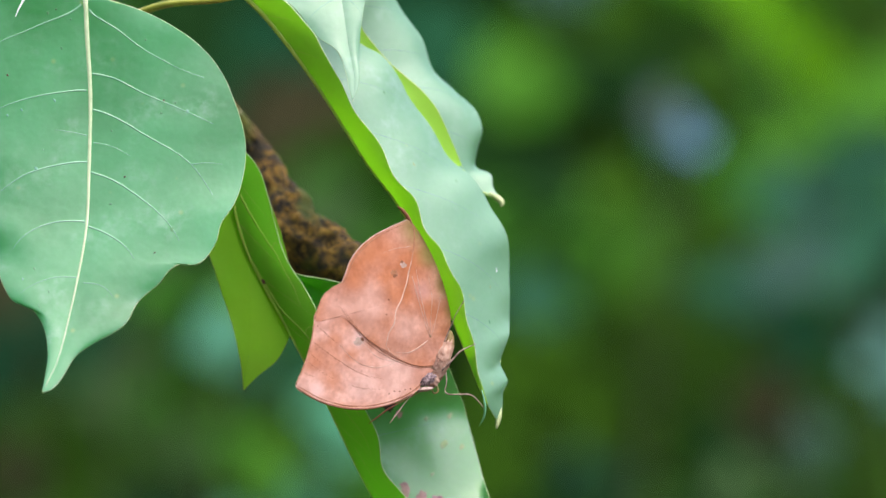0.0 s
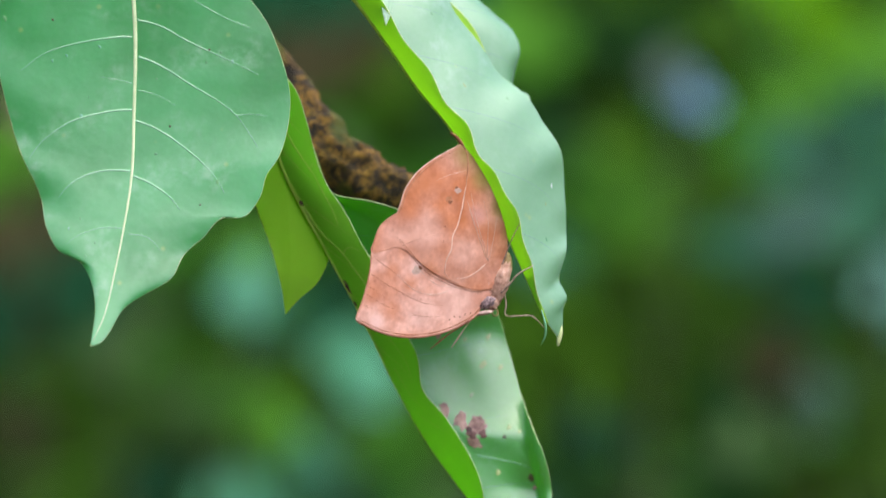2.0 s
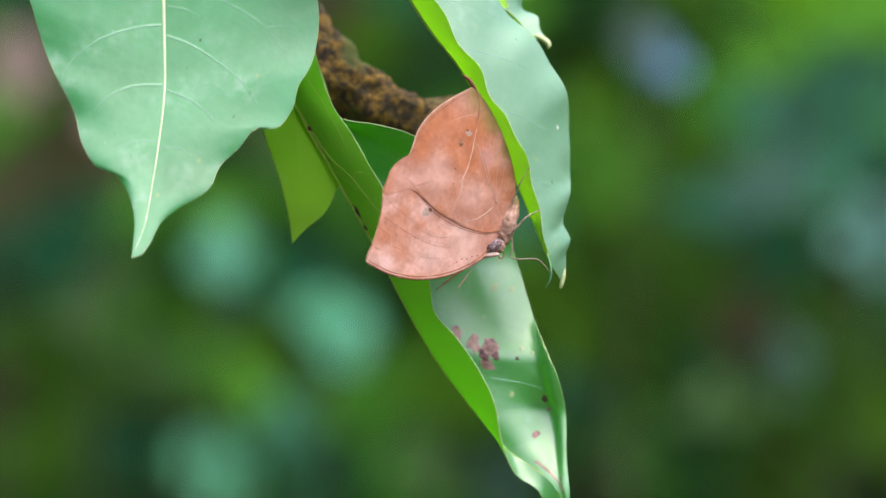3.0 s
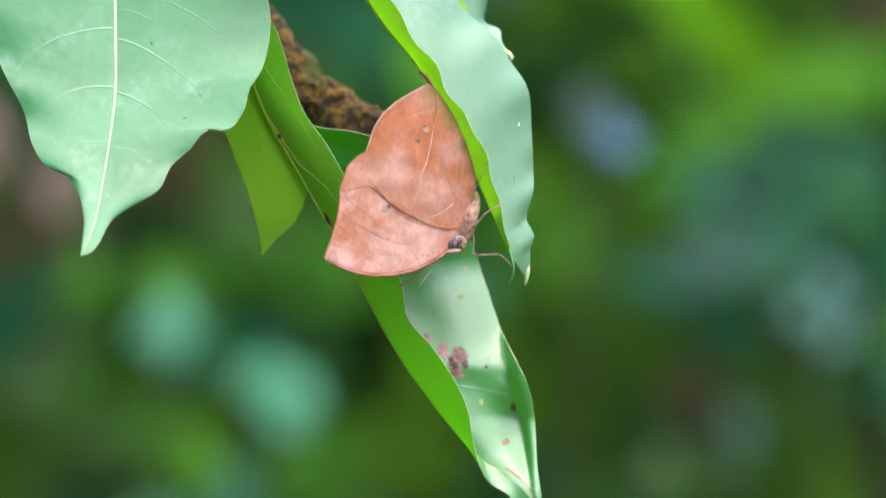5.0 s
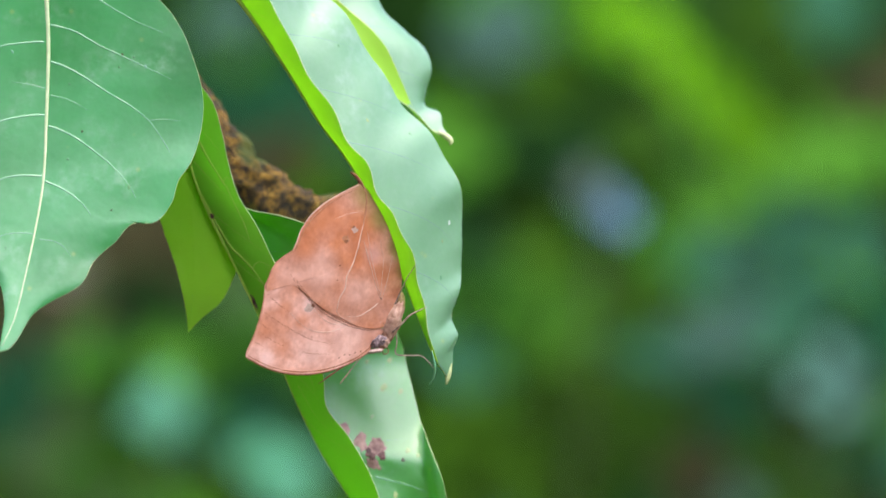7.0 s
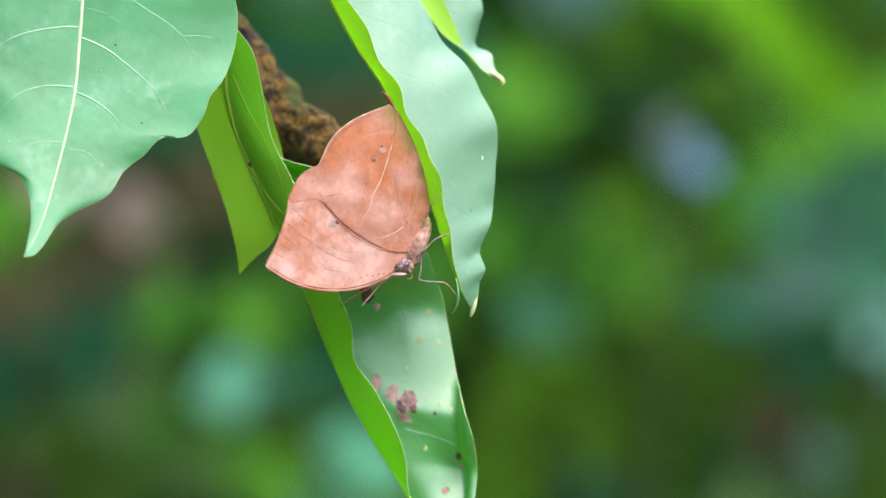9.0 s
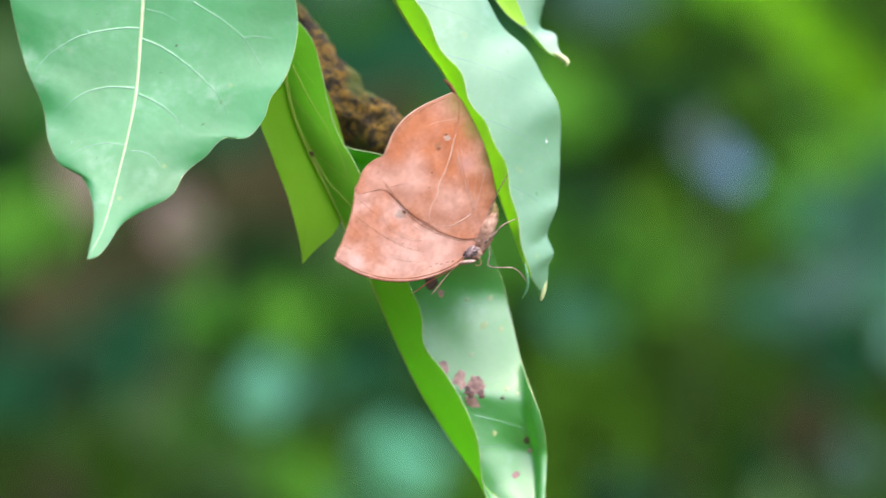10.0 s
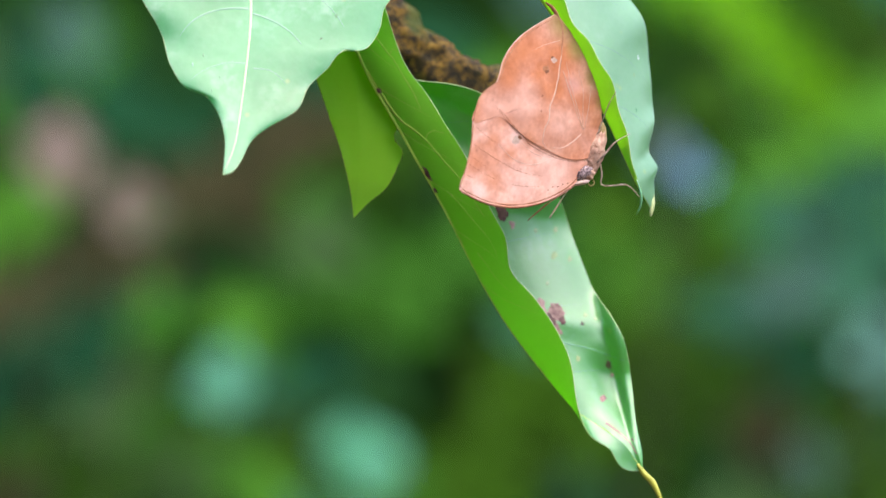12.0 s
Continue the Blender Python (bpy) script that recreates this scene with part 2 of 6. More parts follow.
    bump = n.new("ShaderNodeBump")
    bump.inputs["Strength"].default_value, bump.inputs["Distance"].default_value = 0.3, 0.0002
    l.new(f.outputs["Fac"], bump.inputs["Height"])
    l.new(bump.outputs["Normal"], b.inputs["Normal"])
    tr = n.new("ShaderNodeBsdfTranslucent")
    tr.inputs["Color"].default_value = (0.75, 0.30, 0.12, 1)
    ms = n.new("ShaderNodeMixShader")
    ms.inputs["Fac"].default_value = 0.15
    l.new(b.outputs["BSDF"], ms.inputs[1])
    l.new(tr.outputs["BSDF"], ms.inputs[2])
    l.new(ms.outputs["Shader"], n["Material Output"].inputs["Surface"])
    return m


OLIVE_SHADE, RUST, PINK, MAUVE = (0.22, 0.185, 0.05), (0.45, 0.15, 0.055), (0.70, 0.45, 0.39), (0.52, 0.29, 0.27)


def on_wing(x, z):
    return (x, (x - 5.97) * 0.5, z)


# olive along the perch side paints in that leaf's shade and green light
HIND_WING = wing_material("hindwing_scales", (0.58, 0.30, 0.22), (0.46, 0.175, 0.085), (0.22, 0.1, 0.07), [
    (on_wing(-13.4, 6.6), 2, 9, 0.5, PINK), (on_wing(-21, 5.5), 1, 6, 0.45, PINK), (on_wing(-10.5, 22.6), 1, 9, 0.7, RUST), (on_wing(-16, 13), 0.5, 5, 0.6, RUST), (on_wing(4.0, 5.5), 0.5, 4.5, 0.6, RUST), (on_wing(-4.0, 10.5), 1, 5, 0.4, RUST),
    (on_wing(1.6, 10.5), 0.5, 4.0, 0.55, MAUVE), (on_wing(0.5, 28), 1, 8, 0.85, OLIVE_SHADE), (on_wing(4.5, 20.5), 1, 6.0, 0.85, OLIVE_SHADE), (on_wing(8.6, 12), 1, 5.0, 0.85, OLIVE_SHADE), (on_wing(10.5, 5.5), 0.5, 3.6, 0.8, OLIVE_SHADE), (on_wing(-2.2, 0.5), 1, 6, 0.4, PINK)])
FORE_WING = wing_material("forewing_scales", (0.68, 0.425, 0.365), (0.56, 0.27, 0.185), (0.22, 0.1, 0.07), [
    (on_wing(-17.3, -6.8), 0.5, 3.6, 0.6, RUST), (on_wing(-21.5, -2.1), 0.5, 3.2, 0.5, RUST), (on_wing(-27.8, -9), 0.5, 4.5, 0.45, RUST), (on_wing(-22.8, -13), 0.5, 4, 0.45, RUST), (on_wing(-5, -13), 2, 8, 0.6, PINK), (on_wing(-13.5, -14.5), 1, 5, 0.7, PINK), (on_wing(-15, -2.5), 0.5, 3, 0.6, (0.72, 0.52, 0.49)), (on_wing(-26.5, -16), 0.5, 3.4, 0.6, (0.74, 0.52, 0.49))])
GREY_SCALES = mottled("grey_scales", (0.32, 0.20, 0.155), (0.50, 0.35, 0.29), 0.7, 600)
WING_RIDGE = mottled("brown_wing_ridge", (0.24, 0.085, 0.04), (0.34, 0.14, 0.075), 0.7, 500, gloss=0.15)
WING_LINE = mottled("dark_wing_line", (0.14, 0.055, 0.03), (0.26, 0.11, 0.06), 0.7, 500, gloss=0.15)
WING_VEIN = mottled("pale_wing_vein", (0.52, 0.33, 0.25), (0.68, 0.47, 0.38), 0.6, 500, gloss=0.15)
WING_EDGE = mottled("wing_edge", (0.30, 0.12, 0.06), (0.5, 0.25, 0.15), 0.7, 600, gloss=0.15)
FUR = mottled("body_fur", (0.32, 0.17, 0.12), (0.58, 0.38, 0.30), 0.9, 900, 0.0006, gloss=0.15)
PALP = mottled("pale_palp_fur", (0.4, 0.25, 0.22), (0.62, 0.46, 0.41), 0.9, 900, 0.0006)
OLIVE_FUR = mottled("olive_body_fur", (0.22, 0.15, 0.06), (0.4, 0.28, 0.13), 0.9, 900, 0.0006)
EYE_DARK = mottled("dark_eye", (0.03, 0.012, 0.018), (0.42, 0.3, 0.31), 0.8, 2200)
LEG = mottled("leg_skin", (0.16, 0.10, 0.075), (0.40, 0.29, 0.24), 0.6, 800)
FEELER_RED = mottled("feeler_red", (0.45, 0.10, 0.06), (0.6, 0.2, 0.13), 0.5, 800)
FEELER_PALE = mottled("feeler_pale", (0.4, 0.22, 0.16), (0.6, 0.42, 0.34), 0.5, 800)

# ---------------------------------------------------------------- helpers of this scene
MM = 0.001


def link_mesh(name, verts, faces, materials, parent=None, slots=None, smooth=True, label=""):
    me = bpy.data.meshes.new(name)
    me.from_pydata([tuple(v) for v in verts], [], faces)
    for m in materials:
        me.materials.append(m)
    if slots:
        me.polygons.foreach_set("material_index", slots)
    me.polygons.foreach_set("use_smooth", [smooth] * len(faces))
    me.update()
    ob = new(name, me)
    if parent:
        ob.parent = parent
    if label:
        ob["label"] = label
    return ob


def curve_at(points, u):
    """A smooth curve through the points, at u from 0 to 1 along its length."""
    p = [Vector(q) for q in points]
    cum = [0.0]
    for a, b in zip(p, p[1:]):
        cum.append(cum[-1] + (b - a).length)
    s = min(max(u, 0.0), 1.0) * cum[-1]
    i = 0
    while i < len(p) - 2 and cum[i + 1] < s:
        i += 1
    t = (s - cum[i]) / max(cum[i + 1] - cum[i], 1e-9)
    p0, p1, p2, p3 = p[max(i - 1, 0)], p[i], p[i + 1], p[min(i + 2, len(p) - 1)]
    # the tangents are held to the chord's length, so that close knots make no loops
    d = (p2 - p1).length
    m1 = (p2 - p0).normalized() * d if (p2 - p0).length else Vector()
    m2 = (p3 - p1).normalized() * d if (p3 - p1).length else Vector()
    return p1 * (2 * t**3 - 3 * t**2 + 1) + m1 * (t**3 - 2 * t**2 + t) + p2 * (-2 * t**3 + 3 * t**2) + m2 * (t**3 - t**2)


def radius_at(points, radii, u):
    """The radius at u: one radius a knot where the counts agree, else evenly along the rod."""
    if len(points) != len(radii):
        x = u * (len(radii) - 1)
        k = min(int(x), len(radii) - 2)
        return radii[k] + (radii[k + 1] - radii[k]) * (x - k)
    cum = [0.0]
    for a, b in zip(points, points[1:]):
        cum.append(cum[-1] + (Vector(b) - Vector(a)).length)
    return float(np.interp(u * cum[-1], cum, radii))


def tube(name, points, radii, material, parent=None, sides=6, steps=18, label="", rough=0.0, flat=1.0, cap=True):
    """A tapering rod along a smooth curve; points and radii in millimetres."""
    verts, faces = [], []
    up = Vector((0.1, 1.0, 0.05))
    for i in range(steps + 1):
        u = i / steps
        c = curve_at(points, u)
        d = curve_at(points, min(u + 0.01, 1)) - curve_at(points, max(u - 0.01, 0))
        d.normalize()
        a = d.cross(up).normalized()
        b = a.cross(d)
        r = radius_at(points, radii, u)
        for j in range(sides):
            w = 2 * math.pi * j / sides
            q = r * (1 + (rough * (0.45 * noise.noise(Vector((u * 24 + 7, math.cos(w) * 1.2, math.sin(w) * 1.2))) + 0.35 * noise.noise(Vector((u * 90, math.cos(w) * 3.5, math.sin(w) * 3.5)))) if rough else 0))
            verts.append((c + a * math.cos(w) * q + b * math.sin(w) * q * flat) * MM)
    for i in range(steps):
        for j in range(sides):
            k = (j + 1) % sides
            faces.append((i * sides + j, i * sides + k, (i + 1) * sides + k, (i + 1) * sides + j))
    if cap:
        faces.append(tuple(range(sides - 1, -1, -1)))
        faces.append(tuple(steps * sides + j for j in range(sides)))
    return link_mesh(name, verts, faces, [material], parent, label=label)


class Blade:
    """A leaf blade: two halves spread between the midrib and their margins, with ripples towards the margin."""

    def __init__(self, midrib, margins, bow=(0.0, 0.0), ripple=0.8, waves=7, phase=0.0, relief=None):
        self.midrib, self.margins, self.bow, self.ripple, self.waves, self.phase = midrib, margins, bow, ripple, waves, phase
        self.rows, self.ribs = 120, 14
        us = [i / self.rows for i in range(self.rows + 1)]
        mid = [curve_at(midrib, u) for u in us]
        self.grid = []
        for h in (0, 1):
            edge = [curve_at(margins[h], u) for u in us]
            flat = []
            for a, b in zip(mid, edge):
                flat.append([a.lerp(b, (j / self.ribs) ** 0.9) for j in range(self.ribs + 1)])
            self.grid.append(flat)
        self.normals = [self._normals(g) for g in self.grid]
        edge_dir = [[(row[-1] - row[0]).normalized() for row in g] for g in self.grid]
        for h in (0, 1):
            for i, u in enumerate(us):
                ends = math.sin(math.pi * min(max(u, 0.0), 1.0))
                for j in range(self.ribs + 1):
                    v = j / self.ribs
                    w = self.ripple * math.sin(2 * math.pi * self.waves * u + self.phase + 1.3 * h + 1.1 * math.sin(9 * u)) * v**2.2
                    w += 0.5 * self.ripple * noise.noise(Vector((u * 9 + h * 5, v * 2.5, self.phase))) * v
                    self.grid[h][i][j] = self.grid[h][i][j] + self.normals[h][i][j] * ends * (w + self.bow[h] * 4 * v * (1 - v))
                    # small nicks and waves of the margin
                    nick = 0.15 * noise.noise(Vector((u * 55, 3.0 * h, self.phase))) + 0.08 * noise.noise(Vector((u * 160, 7.0 * h, self.phase)))
                    self.grid[h][i][j] += (edge_dir[h][i] * nick * ends * v**3)
                    if relief and h == 1:
                        self.grid[h][i][j] = self.grid[h][i][j] - Vector((0, relief(self.grid[h][i][j], v) * min(1.0, 3 * ends), 0))
        self.normals = [self._normals(g) for g in self.grid]

    def _normals(self, g):
        out = []
        for i in range(len(g)):
            row = []
            for j in range(len(g[0])):
                a = g[min(i + 1, len(g) - 1)][j] - g[max(i - 1, 0)][j]
                b = g[i][min(j + 1, len(g[0]) - 1)] - g[i][max(j - 1, 0)]
                c = a.cross(b)
                row.append(c.normalized() if c.length > 1e-6 else Vector((0, 0, 0)))
            out.append(row)
        return out

    def at(self, h, u, v, lift=0.0):
        x, y = min(max(u, 0), 1) * self.rows, min(max(v, 0), 1) * self.ribs
        i, j = min(int(x), self.rows - 1), min(int(y), self.ribs - 1)
        s, t = x - i, y - j
        g, n = self.grid[h], self.normals[h]
        p = g[i][j].lerp(g[i][j + 1], t).lerp(g[i + 1][j].lerp(g[i + 1][j + 1], t), s)
        m = n[i][j].lerp(n[i][j + 1], t).lerp(n[i + 1][j].lerp(n[i + 1][j + 1], t), s)
        return p + m * lift


def leaf(parent, blade, pivot, label, top_sign=(-1, 1), thick=0.28, name="leaf", top=None, under=None, thin=()):
    """The blade as one mesh with an upper skin, an under skin and a rim."""
    verts, faces, slots = [], [], []
    nr, nc = blade.rows + 1, blade.ribs + 1
    for h in (0, 1):
        s = top_sign[h]
        base = len(verts)
        for skin in (0, 1):
            for i in range(nr):
                for j in range(nc):
                    lift = thick * 0.5 * s * (1 if skin == 0 else -1)
                    verts.append((blade.grid[h][i][j] + blade.normals[h][i][j] * lift) * MM)
        for skin in (0, 1):
            o = base + skin * nr * nc
            for i in range(nr - 1):
                for j in range(nc - 1):
                    q = (o + i * nc + j, o + (i + 1) * nc + j, o + (i + 1) * nc + j + 1, o + i * nc + j + 1)
                    faces.append(q if (skin == 0) == (s > 0) else q[::-1])
                    slots.append(1 if h in thin and i < 0.84 * nr else skin)
        rim = len(verts)
        for i in range(nr):
            a = base + i * nc + nc - 1
            verts += [verts[a], verts[a + nr * nc]]
        for i in range(nr - 1):
            a = rim + 2 * i
            faces.append((a, a + 2, a + 3, a + 1))
            slots.append(2)
    ob = link_mesh(name, verts, faces, [top or LEAF_TOP, under or LEAF_UNDER, MARGIN], parent, slots, label=label)
    ob.location = pivot
    return ob


def ridge(name, ob, blade, h, course, side, material, r0, label="", height=0.35, taper=0.9, steps=30):
    """A low rounded ridge in the skin along places (u, v) on one half, narrowing towards its end."""
    path = [(u, v, 0.0) for u, v in course]
    verts, faces = [], []
    for i in range(steps + 1):
        k = i / steps
        a, b = curve_at(path, max(k - 0.02, 0)), curve_at(path, min(k + 0.02, 1))
        c = curve_at(path, k)
        along = blade.at(h, b.x, b.y) - blade.at(h, a.x, a.y)
        p = blade.at(h, c.x, c.y)
        n = (blade.at(h, c.x, c.y, 1.0) - p) * -side
        across = along.cross(n).normalized()
        r = r0 * (1 - taper * k) * (1 + 0.2 * noise.noise(Vector((k * 14, r0 * 9, 2.0))))
        for x, z in ((-1, -0.05), (-0.6, 0.6), (0, 1), (0.6, 0.6), (1, -0.05)):
            verts.append((p + across * x * r + n.normalized() * (0.14 + z * height * r)) * MM)
    for i in range(steps):
        for j in range(4):
            a = i * 5 + j
            faces.append((a, a + 1, a + 6, a + 5))
    return link_mesh(name, verts, faces, [material], ob, label=label)


def veins(ob, blade, h, courses, side, material, r0=0.3, reach=0.9, bend=0.9):
    """Side veins: each leaves the midrib at one place along it and runs to another along the margin."""
    for u0, u1 in courses:
        ridge("side_vein", ob, blade, h, [(u0 + (u1 - u0) * (i / 10 * reach) ** bend, i / 10 * reach) for i in range(11)], side, material, r0)


def vein_path(ob, blade, h, course, side, material, r0, name="side_vein"):
    """A vein through places (u along the blade, v towards the margin) on one half."""
    ridge(name, ob, blade, h, course, side, material, r0, taper=0.75)


def rim(ob, blade, halves, material=None, r=0.13):
    """The thickened pale margin of the blade, a fine cord all along it."""
    for h in halves:
        tube("leaf_rim", [blade.at(h, i / 60, 1.0) for i in range(61)], [r, r, r, r * 0.7], material or MARGIN, ob, sides=5, steps=120)


def main_rib(ob, blade, side, material, r0, r1, label=""):
    pts = [blade.at(0, i / 16 * 0.985, 0.0) + Vector((0, side, 0)) for i in range(17)]
    tube("midrib", pts, [r0, (r0 + r1) / 2, r1, 0.12], material, ob, sides=8, steps=40, label=label, flat=0.5)


def spot(ob, blade, h, u, v, size, material, side, name="spot", stretch=1.0, seed=0):
    """A flat stain with a ragged rim, lying on the skin."""
    rnd = random.Random(seed)
    side = -side
    verts, faces, seg = [blade.at(h, u, v, side) * MM], [], 36
    for ring in (0.55, 1.0):
        for k in range(seg):
            w = 2 * math.pi * k / seg
            d = Vector((math.cos(w), math.sin(w), seed * 3.7))
            r = ring * (1 + 0.55 * noise.noise(d * 1.3) + 0.35 * noise.noise(d * 3.1) + 0.12 * (rnd.random() - 0.5))
            verts.append(blade.at(h, u + size[0] * r * math.cos(w), v + size[1] * r * math.sin(w), side * (1 if ring < 1 else 0.7)) * MM)
    for k in range(seg):
        n = (k + 1) % seg
        faces.append((0, 1 + k, 1 + n))
        faces.append((1 + k, 1 + seg + k, 1 + seg + n, 1 + n))
    return link_mesh(name, verts, faces, [material], ob)


# ---------------------------------------------------------------- ground and far foliage
def ground():
    verts, faces, n = [], [], 40
    for i in range(n + 1):
        for j in range(n + 1):
            x, y = (i / n * 2 - 1), (j / n * 2 - 1)
            px, py = 400 * x * abs(x) ** 2, 400 * y * abs(y) ** 2
            near = max(0.0, 1 - math.hypot(px, py) / 60)
            verts.append((px, py, 0.12 * near * noise.noise(Vector((px * 0.7, py * 0.7, 0)))))
    for i in range(n):
        for j in range(n):
            a = i * (n + 1) + j
            faces.append((a, a + n + 1, a + n + 2, a + 1))
    ob = link_mesh("ground", verts, faces, [LITTER])
    tagged(ob, "dark forest floor covered with brown leaf litter", "ground", kind="structure")


ground()


def thicket():
    """The wall of dense forest growth all round, uneven and rounded; its unseen sides are added to darken reflections.
    """
    verts, faces, nu, nv = [], [], 200, 26
    for i in range(nu + 1):
        w = radians(-90 + 360 * i / nu)
        for j in range(nv + 1):
            # lowest at the far right, to let more sky reflect in the leaves
            z = -0.2 + (3.9 - 1.3 * math.cos(w - radians(35))) * j / nv
            r = 6.5 + 0.9 * noise.noise(Vector((math.cos(w) * 3, math.sin(w) * 3, z * 0.9))) + 0.35 * noise.noise(Vector((math.cos(w) * 14, math.sin(w) * 14, z * 4)))
            verts.append((r * math.cos(w), r * math.sin(w) - 1.6, z))
    for i in range(nu):
        for j in range(nv):
            a = i * (nv + 1) + j
            faces.append((a, a + 1, a + nv + 2, a + nv + 1))
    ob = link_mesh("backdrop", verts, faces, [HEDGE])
    tagged(ob, "deep shaded green forest thicket out of focus", "forest", kind="structure")


thicket()

# light and dark of each foliage patch is put into these leaf tones
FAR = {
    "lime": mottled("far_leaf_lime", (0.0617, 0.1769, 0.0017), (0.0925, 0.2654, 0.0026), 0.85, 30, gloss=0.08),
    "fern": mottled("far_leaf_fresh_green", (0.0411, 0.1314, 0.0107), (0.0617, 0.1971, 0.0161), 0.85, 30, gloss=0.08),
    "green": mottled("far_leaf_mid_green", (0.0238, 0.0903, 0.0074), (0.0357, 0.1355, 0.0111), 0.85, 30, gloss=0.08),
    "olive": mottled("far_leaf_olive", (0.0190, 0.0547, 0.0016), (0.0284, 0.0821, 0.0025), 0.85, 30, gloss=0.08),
    "umber": mottled("far_leaf_shaded_olive", (0.0115, 0.0358, 0.0012), (0.0172, 0.0538, 0.0018), 0.85, 30, gloss=0.08),
    "dark": mottled("far_leaf_shaded_green", (0.0048, 0.0239, 0.0037), (0.0072, 0.0358, 0.0055), 0.85, 30, gloss=0.08),
    "deep": mottled("far_leaf_shaded_teal", (0.0058, 0.0398, 0.0158), (0.0086, 0.0597, 0.0237), 0.85, 30, gloss=0.08),
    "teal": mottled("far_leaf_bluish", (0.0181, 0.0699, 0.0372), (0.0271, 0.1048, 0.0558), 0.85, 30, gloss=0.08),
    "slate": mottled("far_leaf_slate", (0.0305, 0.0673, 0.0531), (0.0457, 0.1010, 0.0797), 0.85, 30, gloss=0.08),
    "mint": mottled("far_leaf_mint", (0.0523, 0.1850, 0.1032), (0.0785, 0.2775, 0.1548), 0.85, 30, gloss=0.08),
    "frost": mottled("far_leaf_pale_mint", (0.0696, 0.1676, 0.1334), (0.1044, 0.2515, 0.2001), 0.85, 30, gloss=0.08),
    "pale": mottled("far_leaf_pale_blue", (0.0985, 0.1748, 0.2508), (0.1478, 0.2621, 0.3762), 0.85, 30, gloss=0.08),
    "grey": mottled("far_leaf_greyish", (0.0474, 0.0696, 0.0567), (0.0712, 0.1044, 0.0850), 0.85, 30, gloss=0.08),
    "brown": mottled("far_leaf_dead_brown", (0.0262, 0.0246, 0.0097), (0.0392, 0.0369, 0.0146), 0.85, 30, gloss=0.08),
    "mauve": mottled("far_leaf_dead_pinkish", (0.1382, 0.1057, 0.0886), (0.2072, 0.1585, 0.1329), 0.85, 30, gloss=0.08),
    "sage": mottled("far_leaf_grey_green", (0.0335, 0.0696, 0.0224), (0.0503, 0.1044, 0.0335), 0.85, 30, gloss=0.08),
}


def simple_leaf(name, length, width, material, parent):
    """A pointed leaf with a keel and a thin rim, lying in its own x-z plane, tip down."""
    verts, faces, n = [], [], 10
    for i in range(n + 1):
        u = i / n
        w = width * 0.5 * math.sin(math.pi * u**0.8) ** 0.8 + 0.001 * (1 - u)
        z = length * (0.5 - u)
        for x, y in ((-w, -0.10 * w), (-0.5 * w, 0.03 * w), (0, 0.12 * w), (0.5 * w, 0.03 * w), (w, -0.10 * w)):
            verts.append((x, y + 0.25 * length * (u - 0.4) ** 2, z))
    for i in range(n):
        for j in range(4):
            a = i * 5 + j
            faces.append((a, a + 5, a + 6, a + 1))
    return link_mesh(name, verts, faces, [material], parent)


def far_point(x, z, dist):
    """x, z in centimetres across the view at the leaf's own 1.6 m, carried out to the distance dist from the eye."""
    k = dist / 1.6
    return Vector((x * 0.01 * k, dist - 1.6, 1.35 + z * 0.01 * k))


def shoot_leaves(root, foot, kind, x, z, r, dist, rnd):
    """A cluster of leaves of one tone that fills a round of radius r (in centimetres at 1.6 m), and a larger one behind it."""
    k = dist / 1.6 * 0.01
    p = far_point(x, z, dist) - foot
    for n in range(5):
        w = 2 * math.pi * (n + rnd.uniform(-0.2, 0.2)) / 4
        o = 0.0 if n == 4 else 0.62 * r * k
        q = p + Vector((math.cos(w) * o, rnd.uniform(-0.08, 0.08), math.sin(w) * o))
        ln = r * k * rnd.uniform(1.25, 1.6)
        ob = simple_leaf("leaf", ln, ln * 0.66, FAR[kind], root)
        ob.matrix_basis = Matrix.Translation(q) @ Euler((radians(rnd.uniform(-32, -12)), radians(rnd.uniform(-80, 80)), radians(rnd.uniform(-15, 15)))).to_matrix().to_4x4()
    return p


def shrub(name, label, foot, clusters, seed):
    """A shrub out of focus: forked stems from the ground and clusters of leaves, each of one tone."""
    root = new(name)
    root.location = foot
    tagged(root, label, "shrub", "shrubs behind the branch")
    foot, tops = Vector(foot), []
    for kind, x, z, r in clusters:
        rnd = random.Random(seed + int(x * 131 + z * 977))
        tops.append(shoot_leaves(root, foot, kind, x, z, r, rnd.uniform(3.75, 4.15), rnd))
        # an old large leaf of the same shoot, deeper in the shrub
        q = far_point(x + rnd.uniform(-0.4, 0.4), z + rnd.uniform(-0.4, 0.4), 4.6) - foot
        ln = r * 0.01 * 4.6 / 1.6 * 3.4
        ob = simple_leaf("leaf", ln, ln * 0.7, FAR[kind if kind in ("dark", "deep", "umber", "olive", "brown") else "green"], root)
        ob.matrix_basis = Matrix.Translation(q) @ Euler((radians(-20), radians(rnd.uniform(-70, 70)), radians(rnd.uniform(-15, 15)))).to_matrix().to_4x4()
    tops.sort(key=lambda q: q.x)
    for k in range(0, len(tops), 3):
        q = tops[k]
        tube("stem", [(0, 0, 0), (q.x * 300, q.y * 300 + 150, q.z * 450), (q.x * 800, q.y * 700 + 150, q.z * 800), (q.x * 1000, q.y * 1000 + 20, q.z * 1000)], [9, 7, 5, 2], STEM_BARK, root, steps=14)
    return root


